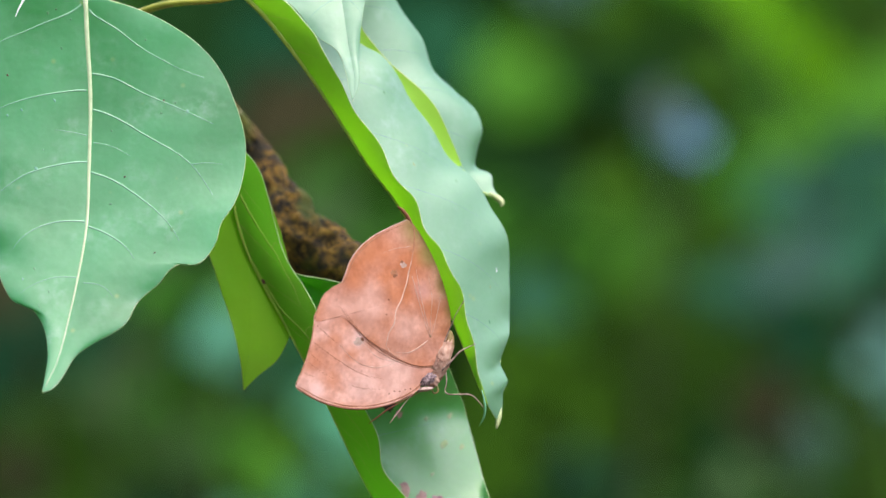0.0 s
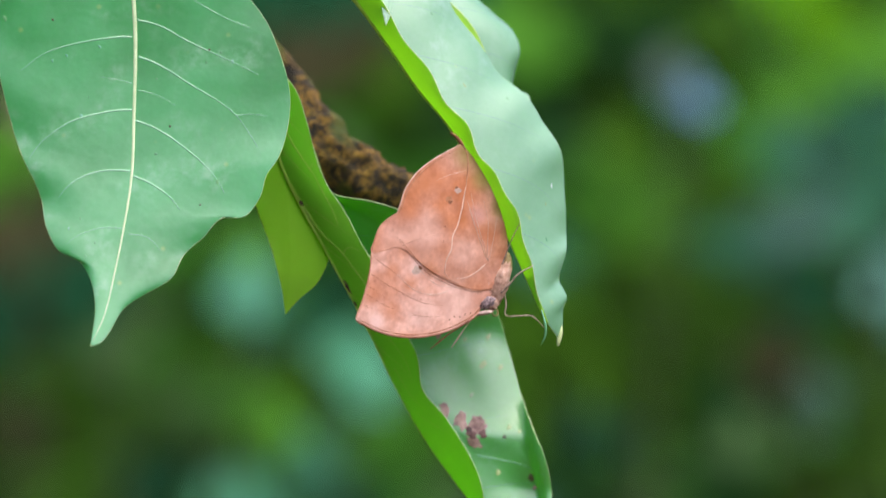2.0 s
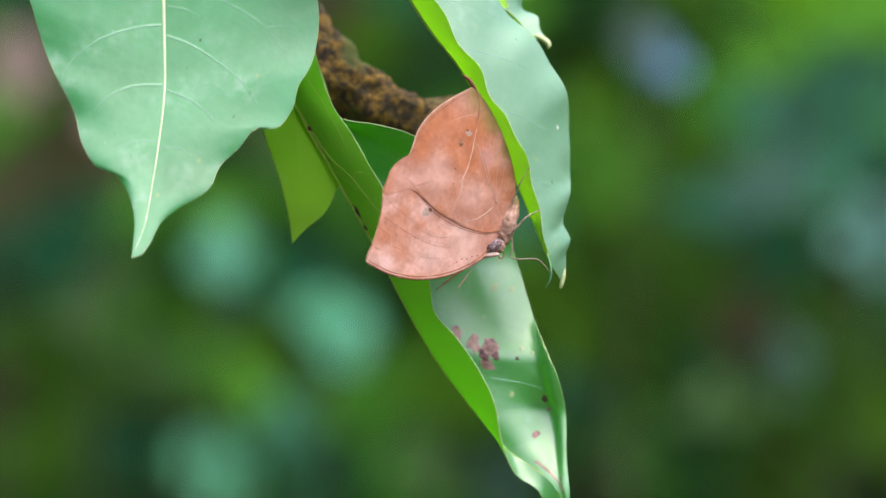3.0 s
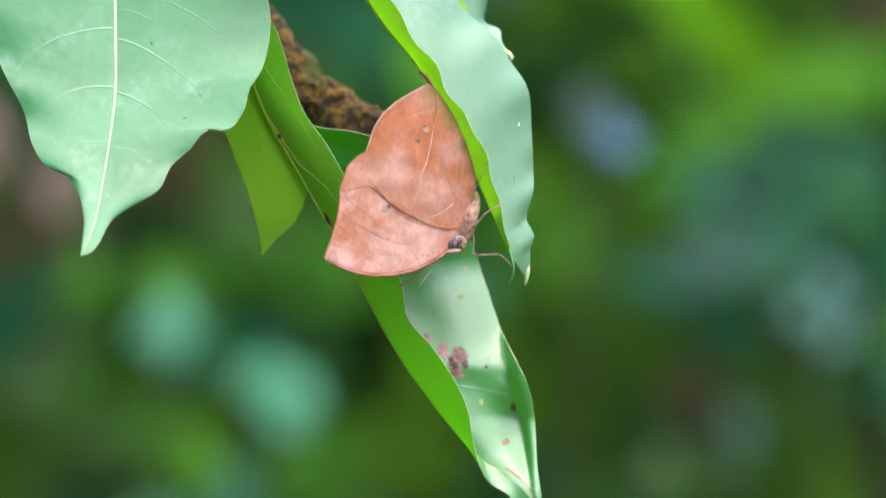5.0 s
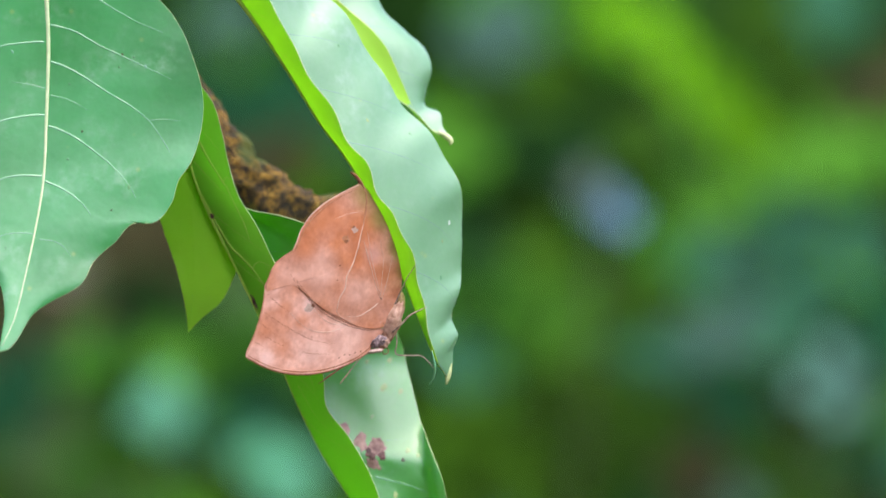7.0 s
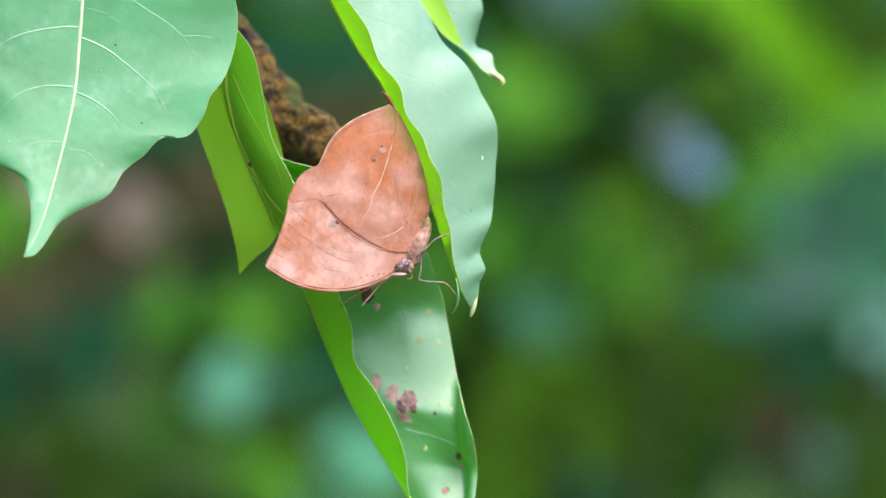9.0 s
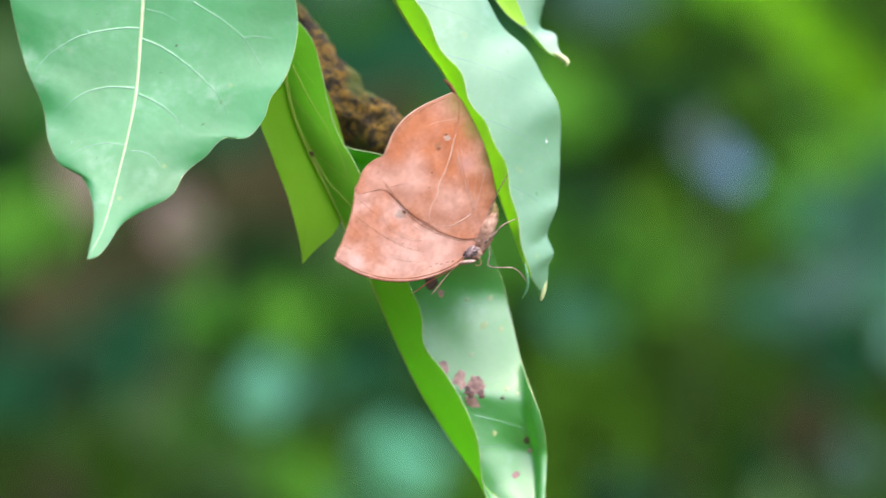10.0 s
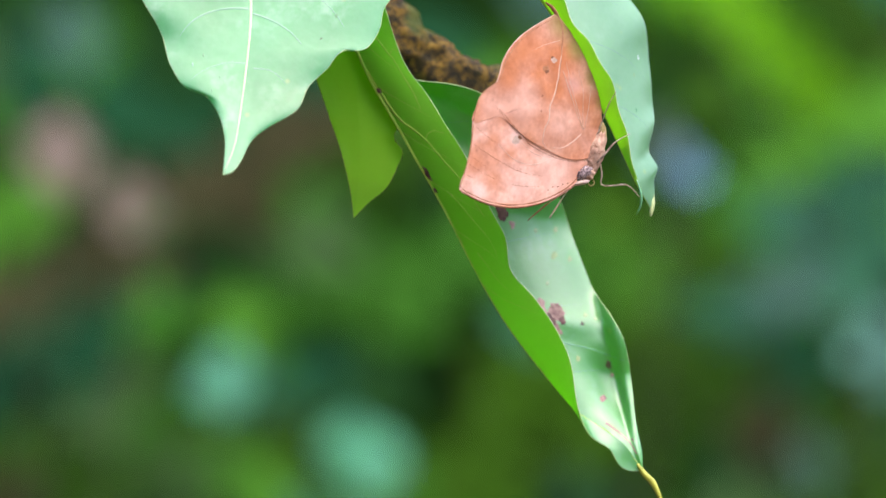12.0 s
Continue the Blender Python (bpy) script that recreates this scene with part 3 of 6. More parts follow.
def swaying_shoot(label, clusters, dist, seed):
    """One slender shoot that sways on its own: a stem from the ground and a few leaves at its top."""
    kind, x, z, r = clusters[0]
    at = far_point(x, z, dist)
    root = new("sapling")
    root.location = (at.x, at.y, 0.0)
    tagged(root, label, "sapling", "saplings behind the branch")
    foot = Vector((at.x, at.y, 0.0))
    rnd = random.Random(seed)
    for kind, x, z, r in clusters:
        shoot_leaves(root, foot, kind, x, z, r, dist, rnd)
    h = at.z * 1000
    tube("stem", [(0, 60, 0), (40, 90, h * 0.4), (-20, 80, h * 0.8), (0, 30, h)], [6, 5, 4, 2], STEM_BARK, root, steps=14)
    return root


# tone by place: dark clusters stand where the foliage lies in shade
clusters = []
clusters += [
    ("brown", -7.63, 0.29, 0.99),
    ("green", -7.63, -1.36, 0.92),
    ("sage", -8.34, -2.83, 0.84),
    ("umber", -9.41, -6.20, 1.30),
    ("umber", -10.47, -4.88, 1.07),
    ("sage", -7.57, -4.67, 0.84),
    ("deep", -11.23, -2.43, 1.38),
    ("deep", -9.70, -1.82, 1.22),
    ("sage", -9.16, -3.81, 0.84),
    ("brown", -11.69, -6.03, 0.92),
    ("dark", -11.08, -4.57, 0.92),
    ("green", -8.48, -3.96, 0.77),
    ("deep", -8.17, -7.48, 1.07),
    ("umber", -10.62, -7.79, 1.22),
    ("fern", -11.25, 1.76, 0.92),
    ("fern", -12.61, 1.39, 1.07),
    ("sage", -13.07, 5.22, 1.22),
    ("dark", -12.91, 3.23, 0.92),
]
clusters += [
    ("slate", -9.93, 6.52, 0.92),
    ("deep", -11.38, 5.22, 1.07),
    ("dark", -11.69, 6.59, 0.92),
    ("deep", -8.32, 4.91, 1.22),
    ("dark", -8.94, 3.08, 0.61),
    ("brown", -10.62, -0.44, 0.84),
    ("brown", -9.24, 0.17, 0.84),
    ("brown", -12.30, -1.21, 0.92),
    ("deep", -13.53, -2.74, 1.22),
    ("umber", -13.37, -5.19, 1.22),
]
shrub("shrub", "shrub of shaded teal, brown and dead pinkish leaves out of focus", (-1.0, 2.7, 0.0), clusters, 1)
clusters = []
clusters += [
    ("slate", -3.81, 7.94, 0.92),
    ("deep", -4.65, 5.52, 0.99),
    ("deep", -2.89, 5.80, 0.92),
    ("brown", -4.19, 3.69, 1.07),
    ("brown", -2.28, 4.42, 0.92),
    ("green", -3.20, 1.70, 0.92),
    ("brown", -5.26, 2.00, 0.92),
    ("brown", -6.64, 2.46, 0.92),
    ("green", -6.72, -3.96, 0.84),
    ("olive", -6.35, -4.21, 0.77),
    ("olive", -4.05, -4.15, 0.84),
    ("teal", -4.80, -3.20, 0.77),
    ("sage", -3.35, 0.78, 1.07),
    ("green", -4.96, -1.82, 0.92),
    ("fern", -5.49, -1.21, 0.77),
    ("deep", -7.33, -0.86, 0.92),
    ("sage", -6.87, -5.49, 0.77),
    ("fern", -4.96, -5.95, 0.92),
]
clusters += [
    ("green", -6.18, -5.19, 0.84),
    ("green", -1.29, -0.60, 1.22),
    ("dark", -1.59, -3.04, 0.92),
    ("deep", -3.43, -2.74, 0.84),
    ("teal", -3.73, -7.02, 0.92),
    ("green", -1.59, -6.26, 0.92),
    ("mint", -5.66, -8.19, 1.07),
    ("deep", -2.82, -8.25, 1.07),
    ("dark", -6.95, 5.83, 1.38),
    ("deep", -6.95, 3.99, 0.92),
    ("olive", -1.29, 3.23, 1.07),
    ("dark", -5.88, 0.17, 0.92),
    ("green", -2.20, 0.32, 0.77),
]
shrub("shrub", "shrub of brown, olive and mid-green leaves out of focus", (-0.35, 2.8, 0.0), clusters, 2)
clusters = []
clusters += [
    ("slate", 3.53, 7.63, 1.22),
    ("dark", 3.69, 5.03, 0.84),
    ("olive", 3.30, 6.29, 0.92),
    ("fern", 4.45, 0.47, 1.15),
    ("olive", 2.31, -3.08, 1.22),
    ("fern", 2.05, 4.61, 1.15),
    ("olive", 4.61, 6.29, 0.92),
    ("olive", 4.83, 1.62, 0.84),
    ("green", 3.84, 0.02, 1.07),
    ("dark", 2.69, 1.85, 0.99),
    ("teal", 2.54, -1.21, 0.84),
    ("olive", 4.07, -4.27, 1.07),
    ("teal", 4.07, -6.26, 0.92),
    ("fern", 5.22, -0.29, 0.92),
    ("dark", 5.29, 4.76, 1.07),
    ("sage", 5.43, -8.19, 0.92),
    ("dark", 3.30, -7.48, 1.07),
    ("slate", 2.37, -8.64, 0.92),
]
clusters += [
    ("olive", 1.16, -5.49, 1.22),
    ("green", 1.16, 0.63, 1.22),
    ("sage", 0.23, -8.03, 0.92),
    ("deep", -0.37, 5.83, 1.22),
    ("dark", 0.24, 2.92, 1.07),
]
shrub("shrub", "shrub of shaded and olive-green leaves out of focus", (0.2, 2.9, 0.0), clusters, 3)
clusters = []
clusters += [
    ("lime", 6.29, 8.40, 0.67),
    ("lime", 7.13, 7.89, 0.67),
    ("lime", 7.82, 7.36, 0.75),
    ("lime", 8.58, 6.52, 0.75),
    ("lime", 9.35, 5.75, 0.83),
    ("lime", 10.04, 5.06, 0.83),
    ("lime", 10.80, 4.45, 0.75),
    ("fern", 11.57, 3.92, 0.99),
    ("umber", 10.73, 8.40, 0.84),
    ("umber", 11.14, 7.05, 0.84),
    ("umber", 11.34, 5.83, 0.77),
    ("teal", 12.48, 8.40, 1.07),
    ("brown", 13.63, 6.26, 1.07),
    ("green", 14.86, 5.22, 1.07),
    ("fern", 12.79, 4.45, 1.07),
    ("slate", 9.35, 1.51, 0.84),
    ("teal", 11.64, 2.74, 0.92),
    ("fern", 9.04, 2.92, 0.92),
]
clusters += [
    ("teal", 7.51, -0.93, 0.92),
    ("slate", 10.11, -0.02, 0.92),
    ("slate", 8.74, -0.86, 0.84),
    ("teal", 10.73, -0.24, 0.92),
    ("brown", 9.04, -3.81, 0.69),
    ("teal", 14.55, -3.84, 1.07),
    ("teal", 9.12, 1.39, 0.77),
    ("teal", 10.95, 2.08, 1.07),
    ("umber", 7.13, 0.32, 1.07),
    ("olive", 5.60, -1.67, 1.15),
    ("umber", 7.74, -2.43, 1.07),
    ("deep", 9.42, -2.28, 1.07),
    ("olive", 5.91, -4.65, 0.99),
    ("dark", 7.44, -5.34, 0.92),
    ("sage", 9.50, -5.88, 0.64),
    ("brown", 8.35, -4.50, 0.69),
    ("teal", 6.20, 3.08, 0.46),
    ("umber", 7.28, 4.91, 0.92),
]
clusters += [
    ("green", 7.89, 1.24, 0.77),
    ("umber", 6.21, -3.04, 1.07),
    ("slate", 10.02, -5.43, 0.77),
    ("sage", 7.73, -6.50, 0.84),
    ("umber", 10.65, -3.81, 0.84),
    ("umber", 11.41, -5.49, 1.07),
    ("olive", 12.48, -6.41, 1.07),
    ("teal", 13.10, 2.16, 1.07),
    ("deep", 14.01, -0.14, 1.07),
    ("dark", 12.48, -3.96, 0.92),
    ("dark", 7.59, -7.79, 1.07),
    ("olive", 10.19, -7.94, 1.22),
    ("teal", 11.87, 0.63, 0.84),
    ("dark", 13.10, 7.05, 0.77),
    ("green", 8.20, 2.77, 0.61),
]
shrub("shrub", "shrub of lime-green and bluish leaves out of focus", (0.9, 2.75, 0.0), clusters, 4)
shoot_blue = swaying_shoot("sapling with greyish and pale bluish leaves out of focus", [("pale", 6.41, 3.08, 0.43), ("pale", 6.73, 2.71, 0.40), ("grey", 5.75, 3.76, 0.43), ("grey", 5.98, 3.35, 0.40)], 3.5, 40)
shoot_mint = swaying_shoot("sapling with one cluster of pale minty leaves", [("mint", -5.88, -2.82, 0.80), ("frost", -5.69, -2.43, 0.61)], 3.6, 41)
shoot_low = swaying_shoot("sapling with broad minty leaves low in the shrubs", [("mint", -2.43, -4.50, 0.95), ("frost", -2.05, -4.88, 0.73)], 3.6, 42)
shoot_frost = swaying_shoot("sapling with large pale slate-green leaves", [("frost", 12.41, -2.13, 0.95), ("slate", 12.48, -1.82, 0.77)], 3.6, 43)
shoot_dead = swaying_shoot("sapling with dead pinkish-brown leaves", [("mauve", -10.54, 3.08, 0.84), ("mauve", -10.69, 2.46, 0.69)], 3.6, 44)
shoot_withered = swaying_shoot("sapling with withered pinkish and grey-green leaves", [("mauve", -8.29, 1.62, 0.77), ("sage", -8.17, 1.16, 0.61)], 3.6, 45)


# ---------------------------------------------------------------- the branch with its leaves
branch = new("tree_branch")
tagged(branch, "lichen-crusted brown branch with large green heart-shaped leaves", "branch")

LIMB_AT, BROAD_AT, PERCH_AT = (-0.00968, 0.07214, 1.41160), (-0.09224, -0.00400, 1.35458), (-0.00765, 0.00000, 1.32826)
LOWER_AT, HANGING_AT, REAR_AT, TIP_AT = (0.02647, 0.01800, 1.34396), (-0.02450, 0.02400, 1.35976), (0.01579, 0.03400, 1.36391), (-0.02443, -0.00400, 1.40207)


def build_limb():
    path = [(-72.95, 0, 74.92), (-50.92, 0, 54.46), (-28.88, 0, 37.93), (-13.46, 0, 19.2), (-6.79, -6.12, 6.36), (-0.63, -12.86, -5.94), (8.43, -13.47, -12.98), (19.2, -13.47, -16.89), (25.83, -6.12, -16.53), (29.28, 61.24, -12.76)]
    ob = tube("limb", path, [1.9, 2.0, 2.3, 3.2, 5.6, 8.5, 8.7, 7.7, 6.0, 4.4], BARK, branch, sides=28, steps=150, rough=0.6, label="rough brown bark crusted with lichen")
    ob.location = LIMB_AT
    rnd = random.Random(5)
    for k in range(26):
        u = rnd.uniform(0.18, 0.62)
        c = curve_at(path, u)
        r = rnd.uniform(0.35, 0.9)
        w = rnd.uniform(-1.2, 1.2)
        d = Vector((math.sin(w) * 0.6, -1, math.sin(w))).normalized()
        verts, faces, seg = [], [], 9
        o = c + d * 4.4
        a = d.cross(Vector((1, 0, 0.3))).normalized()
        b = d.cross(a)
        verts.append((o + d * 0.35) * MM)
        for i in range(seg):
            t = 2 * math.pi * i / seg
            q = r * rnd.uniform(0.7, 1.2)
            verts.append((o + a * math.cos(t) * q + b * math.sin(t) * q - d * 0.5) * MM)
        for i in range(seg):
            faces.append((0, 1 + i, 1 + (i + 1) % seg))
        link_mesh("lichen_patch", verts, faces, [LICHEN if k % 4 == 0 else BARK], ob)
    return ob


limb = build_limb()


def build_broad_leaf():
    rib = [(-5.08, 8.26, 64.34), (-4.33, 6.69, 50.84), (-3.52, 4.92, 40.08), (-3.32, 3.38, 32.38), (-3.46, -0.40, 17.01), (-3.82, -5.09, 1.68), (-5.8, -10.06, -12.04), (-8.2, -15.07, -24.15), (-10.72, -19.89, -34.67), (-14.49, -23.87, -42.72)]
    right = [(-5.08, 8.26, 64.34), (2.59, 8.10, 62.65), (10.26, 7.85, 60.2), (17.93, 7.42, 56.37), (25.92, 6.69, 50.84), (31.76, 5.60, 43.92), (35.63, 4.02, 35.46), (38.27, 2.16, 27), (38.77, 0.63, 20.85), (37.76, -1.48, 13.17), (35.52, -3.34, 7.04), (32.37, -4.83, 2.44), (30.91, -6.67, -2.9), (26.41, -8.67, -8.39), (20.33, -8.90, -9), (16, -10.66, -13.56), (10.33, -12.75, -18.71), (6.99, -15.41, -24.91), (-1.5, -17.64, -29.87), (-5.94, -19.18, -33.17), (-9.5, -22.07, -39.15), (-11.95, -23.49, -41.97), (-14.49, -23.87, -42.72)]
    left = [(-5.08, 8.26, 64.34), (-12.75, 8.26, 70.01), (-25.03, 8.26, 70.01), (-35.78, 8.22, 63.88), (-41.18, 7.11, 53.91), (-42.53, 5.73, 44.69), (-41.54, 4.02, 35.46), (-39.92, 2.34, 27.77), (-36.99, -0.40, 17.01), (-33.4, -3.58, 6.27), (-28.09, -7.21, -4.43), (-26.66, -10.06, -12.04), (-23.11, -12.63, -18.41), (-17.71, -13.64, -20.83), (-14.52, -15.74, -25.66), (-13.22, -18.82, -32.42), (-13.75, -21.70, -38.4), (-14.49, -23.87, -42.72)]
    blade = Blade(rib, (left, right), bow=(-0.9, 0.9), ripple=0.35, waves=6)
    ob = leaf(branch, blade, BROAD_AT, "broad glossy bluish-green heart-shaped leaf with pale veins")
    main_rib(ob, blade, -0.12, VEIN_PALE, 0.72, 0.3, "pale cream midrib")
    rim(ob, blade, (0, 1))
    for k, course in enumerate(([(0.038, 0.12), (0.106, 0.415), (0.183, 0.54), (0.241, 0.69), (0.276, 0.85)], [(0.192, 0.02), (0.224, 0.19), (0.275, 0.37), (0.323, 0.595), (0.363, 0.8)], [(0.279, 0.015), (0.312, 0.15), (0.369, 0.35), (0.406, 0.51), (0.435, 0.625), (0.473, 0.74), (0.497, 0.815)], [(0.432, 0.01), (0.455, 0.125), (0.496, 0.295), (0.531, 0.455), (0.564, 0.605), (0.591, 0.695)], [(0.566, 0.01), (0.583, 0.13), (0.609, 0.28), (0.639, 0.415)], [(0.435, 0.625), (0.434, 0.725), (0.439, 0.845)], [(0.360, 0.02), (0.377, 0.12), (0.405, 0.23)], [(0.710, 0.06), (0.719, 0.26), (0.756, 0.57)])):
        vein_path(ob, blade, 1, course, -1, VEIN_SIDE, 0.3 if k < 5 else 0.16)
    for k, course in enumerate(([(0.042, 0.215), (0.113, 0.34), (0.171, 0.455), (0.216, 0.545), (0.263, 0.67), (0.311, 0.79)], [(0.238, 0.025), (0.285, 0.2), (0.331, 0.385), (0.365, 0.525), (0.385, 0.605), (0.441, 0.8)], [(0.408, 0.01), (0.451, 0.205), (0.504, 0.455), (0.544, 0.625), (0.566, 0.72), (0.618, 0.925)], [(0.556, 0.015), (0.585, 0.23), (0.622, 0.44), (0.684, 0.745)], [(0.345, 0.015), (0.357, 0.11), (0.370, 0.205)], [(0.696, 0), (0.715, 0.23), (0.739, 0.44), (0.776, 0.75)])):
        vein_path(ob, blade, 0, course, 1, VEIN_SIDE, 0.3 if k < 4 else 0.16)
    vein_path(ob, blade, 0, [(0.152, 0.73), (0.168, 0.7), (0.188, 0.67), (0.198, 0.655)], 1, WHITE_SPECK, 0.45, "dropping")
    tube("petiole", [(-5.05, 7.65, 64.31), (-5.45, 9.19, 72.37), (-10.04, 13.78, 87.99), (1.43, 29.09, 115.3)], [0.9, 0.9, 1.1, 1.3], PETIOLE, ob, steps=14, label="yellow-green leaf stalk")
    for k, (h, u, v) in enumerate(((0, 0.12, 0.45), (1, 0.62, 0.55), (1, 0.45, 0.2), (0, 0.31, 0.55), (1, 0.3, 0.5))):
        spot(ob, blade, h, u, v, (0.0022, 0.007), SPECK, (1, -1)[h] * 0.2, "speck", seed=k)
    rnd = random.Random(21)
    for k in range(24):
        h, u, v = rnd.randint(0, 1), rnd.uniform(0.05, 0.8), rnd.uniform(0.1, 0.9)
        q = rnd.uniform(0.002, 0.005)
        spot(ob, blade, h, u, v, (q, q * 3.2), FLECK if k % 4 else BLOOM, (1, -1)[h] * 0.18, "fleck", seed=40 + k)
    return ob


broad_leaf = build_broad_leaf()


def build_perch_leaf():
    rib = [(-47.41, 3.06, 91.68), (-40.53, 3.67, 84.8), (-29.81, 4.59, 71.02), (-20.6, 4.9, 57.21), (-12.92, 4.9, 44.93), (-5.24, 4.59, 34.94), (-1.4, 4.29, 28.34), (4.28, 3.98, 16.52), (10.11, 3.67, 2.71), (15.02, 3.67, -9.56), (18.71, 4.59, -18.79), (22.44, 9.8, -25.39)]
    near = [(-47.41, 3.06, 91.68), (-35.77, -2.14, 89.16), (-28.86, -3.06, 81.48), (-23.51, -3.37, 73.53), (-18.93, -3.37, 63.45), (-12.82, -3.37, 54.74), (-6.71, -3.37, 44.04), (0.17, -3.37, 33.81), (4.29, -3.06, 24.95), (10.86, -2.45, 14.25), (14.08, -1.53, 3.54), (16.07, 0, -5.66), (17.62, 2.45, -13.37), (19.64, 6.12, -19.91), (22.44, 9.8, -25.39)]
    far = [(-47.41, 3.06, 91.68), (-34.61, 12.25, 95.17), (-23.99, 21.43, 87.05), (-14.74, 25.26, 78.19), (-10.07, 25.26, 75.08), (-4.48, 25.26, 68.55), (0.81, 25.26, 59.99), (5.17, 25.26, 53), (10.14, 25.26, 46.46), (15.59, 25.26, 40.56), (20.41, 25.26, 34.02), (24.14, 25.26, 26.25), (26, 25.26, 19.1), (25.37, 23.73, 11.8), (25.96, 21.43, 3.28), (25.46, 18.06, -1.64), (23.89, 15.92, -5.94), (23.1, 14.7, -9.47), (24.33, 13.78, -12.08), (25.25, 13.17, -14.38), (23.85, 12.25, -17.29), (23.69, 11.63, -20.05), (23.37, 10.72, -23.11), (22.44, 9.8, -25.39)]
    blade = Blade(rib, (near, far), bow=(0.8, 2.0), ripple=0.7, waves=9, phase=0.6)
    ob = leaf(branch, blade, PERCH_AT, "long green leaf folded along its midrib, pale upper face", top=LEAF_PALE_SHEEN, under=LEAF_UNDER_LIT, thin=(0,))
    main_rib(ob, blade, -0.15, VEIN_GREEN, 0.95, 0.4, "yellow-green midrib")
    rim(ob, blade, (0, 1))
    veins(ob, blade, 0, [(0.06, 0.148), (0.15, 0.235), (0.24, 0.321), (0.34, 0.418), (0.44, 0.514), (0.55, 0.62), (0.66, 0.726)], -1, VEIN_GREEN, 0.13)
    veins(ob, blade, 1, [(0.05, 0.27), (0.2, 0.42), (0.33, 0.55), (0.46, 0.67), (0.6, 0.79), (0.74, 0.88)], -1, VEIN_FAINT, 0.17)
    tube("petiole", [(-46.96, 3.37, 90.93), (-53.57, 3.67, 89.41), (-62.38, 12.25, 89.15), (-69.83, 22.96, 88.67), (-76.52, 32.15, 86.86), (-83.89, 38.27, 83.03)], [0.9, 0.85, 0.9, 1.0, 1.1, 1.2], PETIOLE, ob, steps=24, sides=10, label="bent yellow-green leaf stalk")
    tube("curled_tip", [(18.07, 1.53, -16.42), (18.99, 0.92, -20.69), (18.69, 1.53, -23.77), (17.47, 2.14, -26.09)], [0.15, 0.34, 0.28, 0.08], VEIN_SIDE, ob, steps=10, label="dry curled leaf tip")
    for k, (u, v, q) in enumerate(((0.2, 0.5, 0.004), (0.35, 0.62, 0.003), (0.48, 0.4, 0.004), (0.55, 0.75, 0.003), (0.74, 0.6, 0.003), (0.8, 0.5, 0.004))):
        spot(ob, blade, 1, u, v, (q, q * 3), FLECK if k % 2 else YELLOWING, -0.2, "fleck", seed=60 + k)
    spot(ob, blade, 1, 0.716, 0.731, (0.0035, 0.009), WHITE_SPECK, -0.22, "dropping", seed=3)
    tube("drip_tip", [(23.2, 11.0, -21.3), (22.9, 10.2, -23.6), (22.44, 9.6, -25.8), (22.1, 9.3, -27.2)], [0.4, 0.75, 0.65, 0.25], TIP_DRY, ob, steps=12, sides=8, label="pale yellow drip tip")
    return ob


perch_leaf = build_perch_leaf()


def build_rear_leaf():
    rib = [(-56.0, 0, 80.05), (-49.0, 0, 66.0), (-41.43, 0, 53.47), (-38.46, 0, 47.06), (-29.9, 0, 36.6), (-25.4, 0, 33.0), (-18.8, 0, 26.6), (-14.4, 0, 18.0), (-8.6, 0, 5.32), (-3.6, 0, 1.09), (0.16, 0, -0.16)]
    near = [(-56.0, 0, 80.05), (-53.5, -3.06, 64.27), (-46.0, -3.67, 49.7), (-40.0, -3.67, 38.5), (-33.0, -3.67, 31.17), (-25.0, -3.67, 22.0), (-18.6, -3.37, 15.0), (-15.17, -3.06, 11.5), (-7.83, -1.84, 5.2), (-4.23, -0.61, 1.6), (0.16, 0, -0.16)]
    far = [(-56.0, 0, 80.05), (-38.39, 6.12, 70.98), (-29, 9.19, 56.21), (-23.03, 10.72, 46.04), (-18.31, 10.72, 36.6), (-13.27, 10.72, 29.99), (-7.3, 10.1, 25.89), (-5.26, 9.19, 19.57), (-6.21, 7.65, 13.26), (-6.69, 6.12, 8.84), (-2.63, 3.98, 6.62), (-2.02, 1.84, 3.15), (0.16, 0, -0.16)]
    blade = Blade(rib, (near, far), bow=(0.6, 1.6), ripple=0.7, waves=6, phase=2.0)
    ob = leaf(branch, blade, REAR_AT, "wavy pale green leaf hanging behind another leaf", top=LEAF_PALE_SHEEN, under=LEAF_UNDER_LIT, thin=(0,))
    main_rib(ob, blade, -0.05, VEIN_GREEN, 0.35, 0.2)
    rim(ob, blade, (0, 1))
    veins(ob, blade, 1, [(0.15, 0.263), (0.3, 0.406), (0.45, 0.548), (0.6, 0.691), (0.75, 0.834)], -1, VEIN_FAINT, 0.13)
    tube("curled_tip", [(-3.0, 0.2, 1.4), (-0.6, -0.4, 0.1), (0.6, -1.0, -1.2), (0.2, -1.6, -2.2)], [0.5, 0.9, 0.7, 0.2], TIP_DRY, ob, steps=10, sides=8, label="dry yellowish curled tip")
    tube("petiole", [(-56.0, 0, 80.05), (-63.23, 1.53, 91.09), (-72.29, 4.59, 102.26)], [0.8, 0.9, 1.1], PETIOLE, ob, steps=10)
    return ob


rear_leaf = build_rear_leaf()


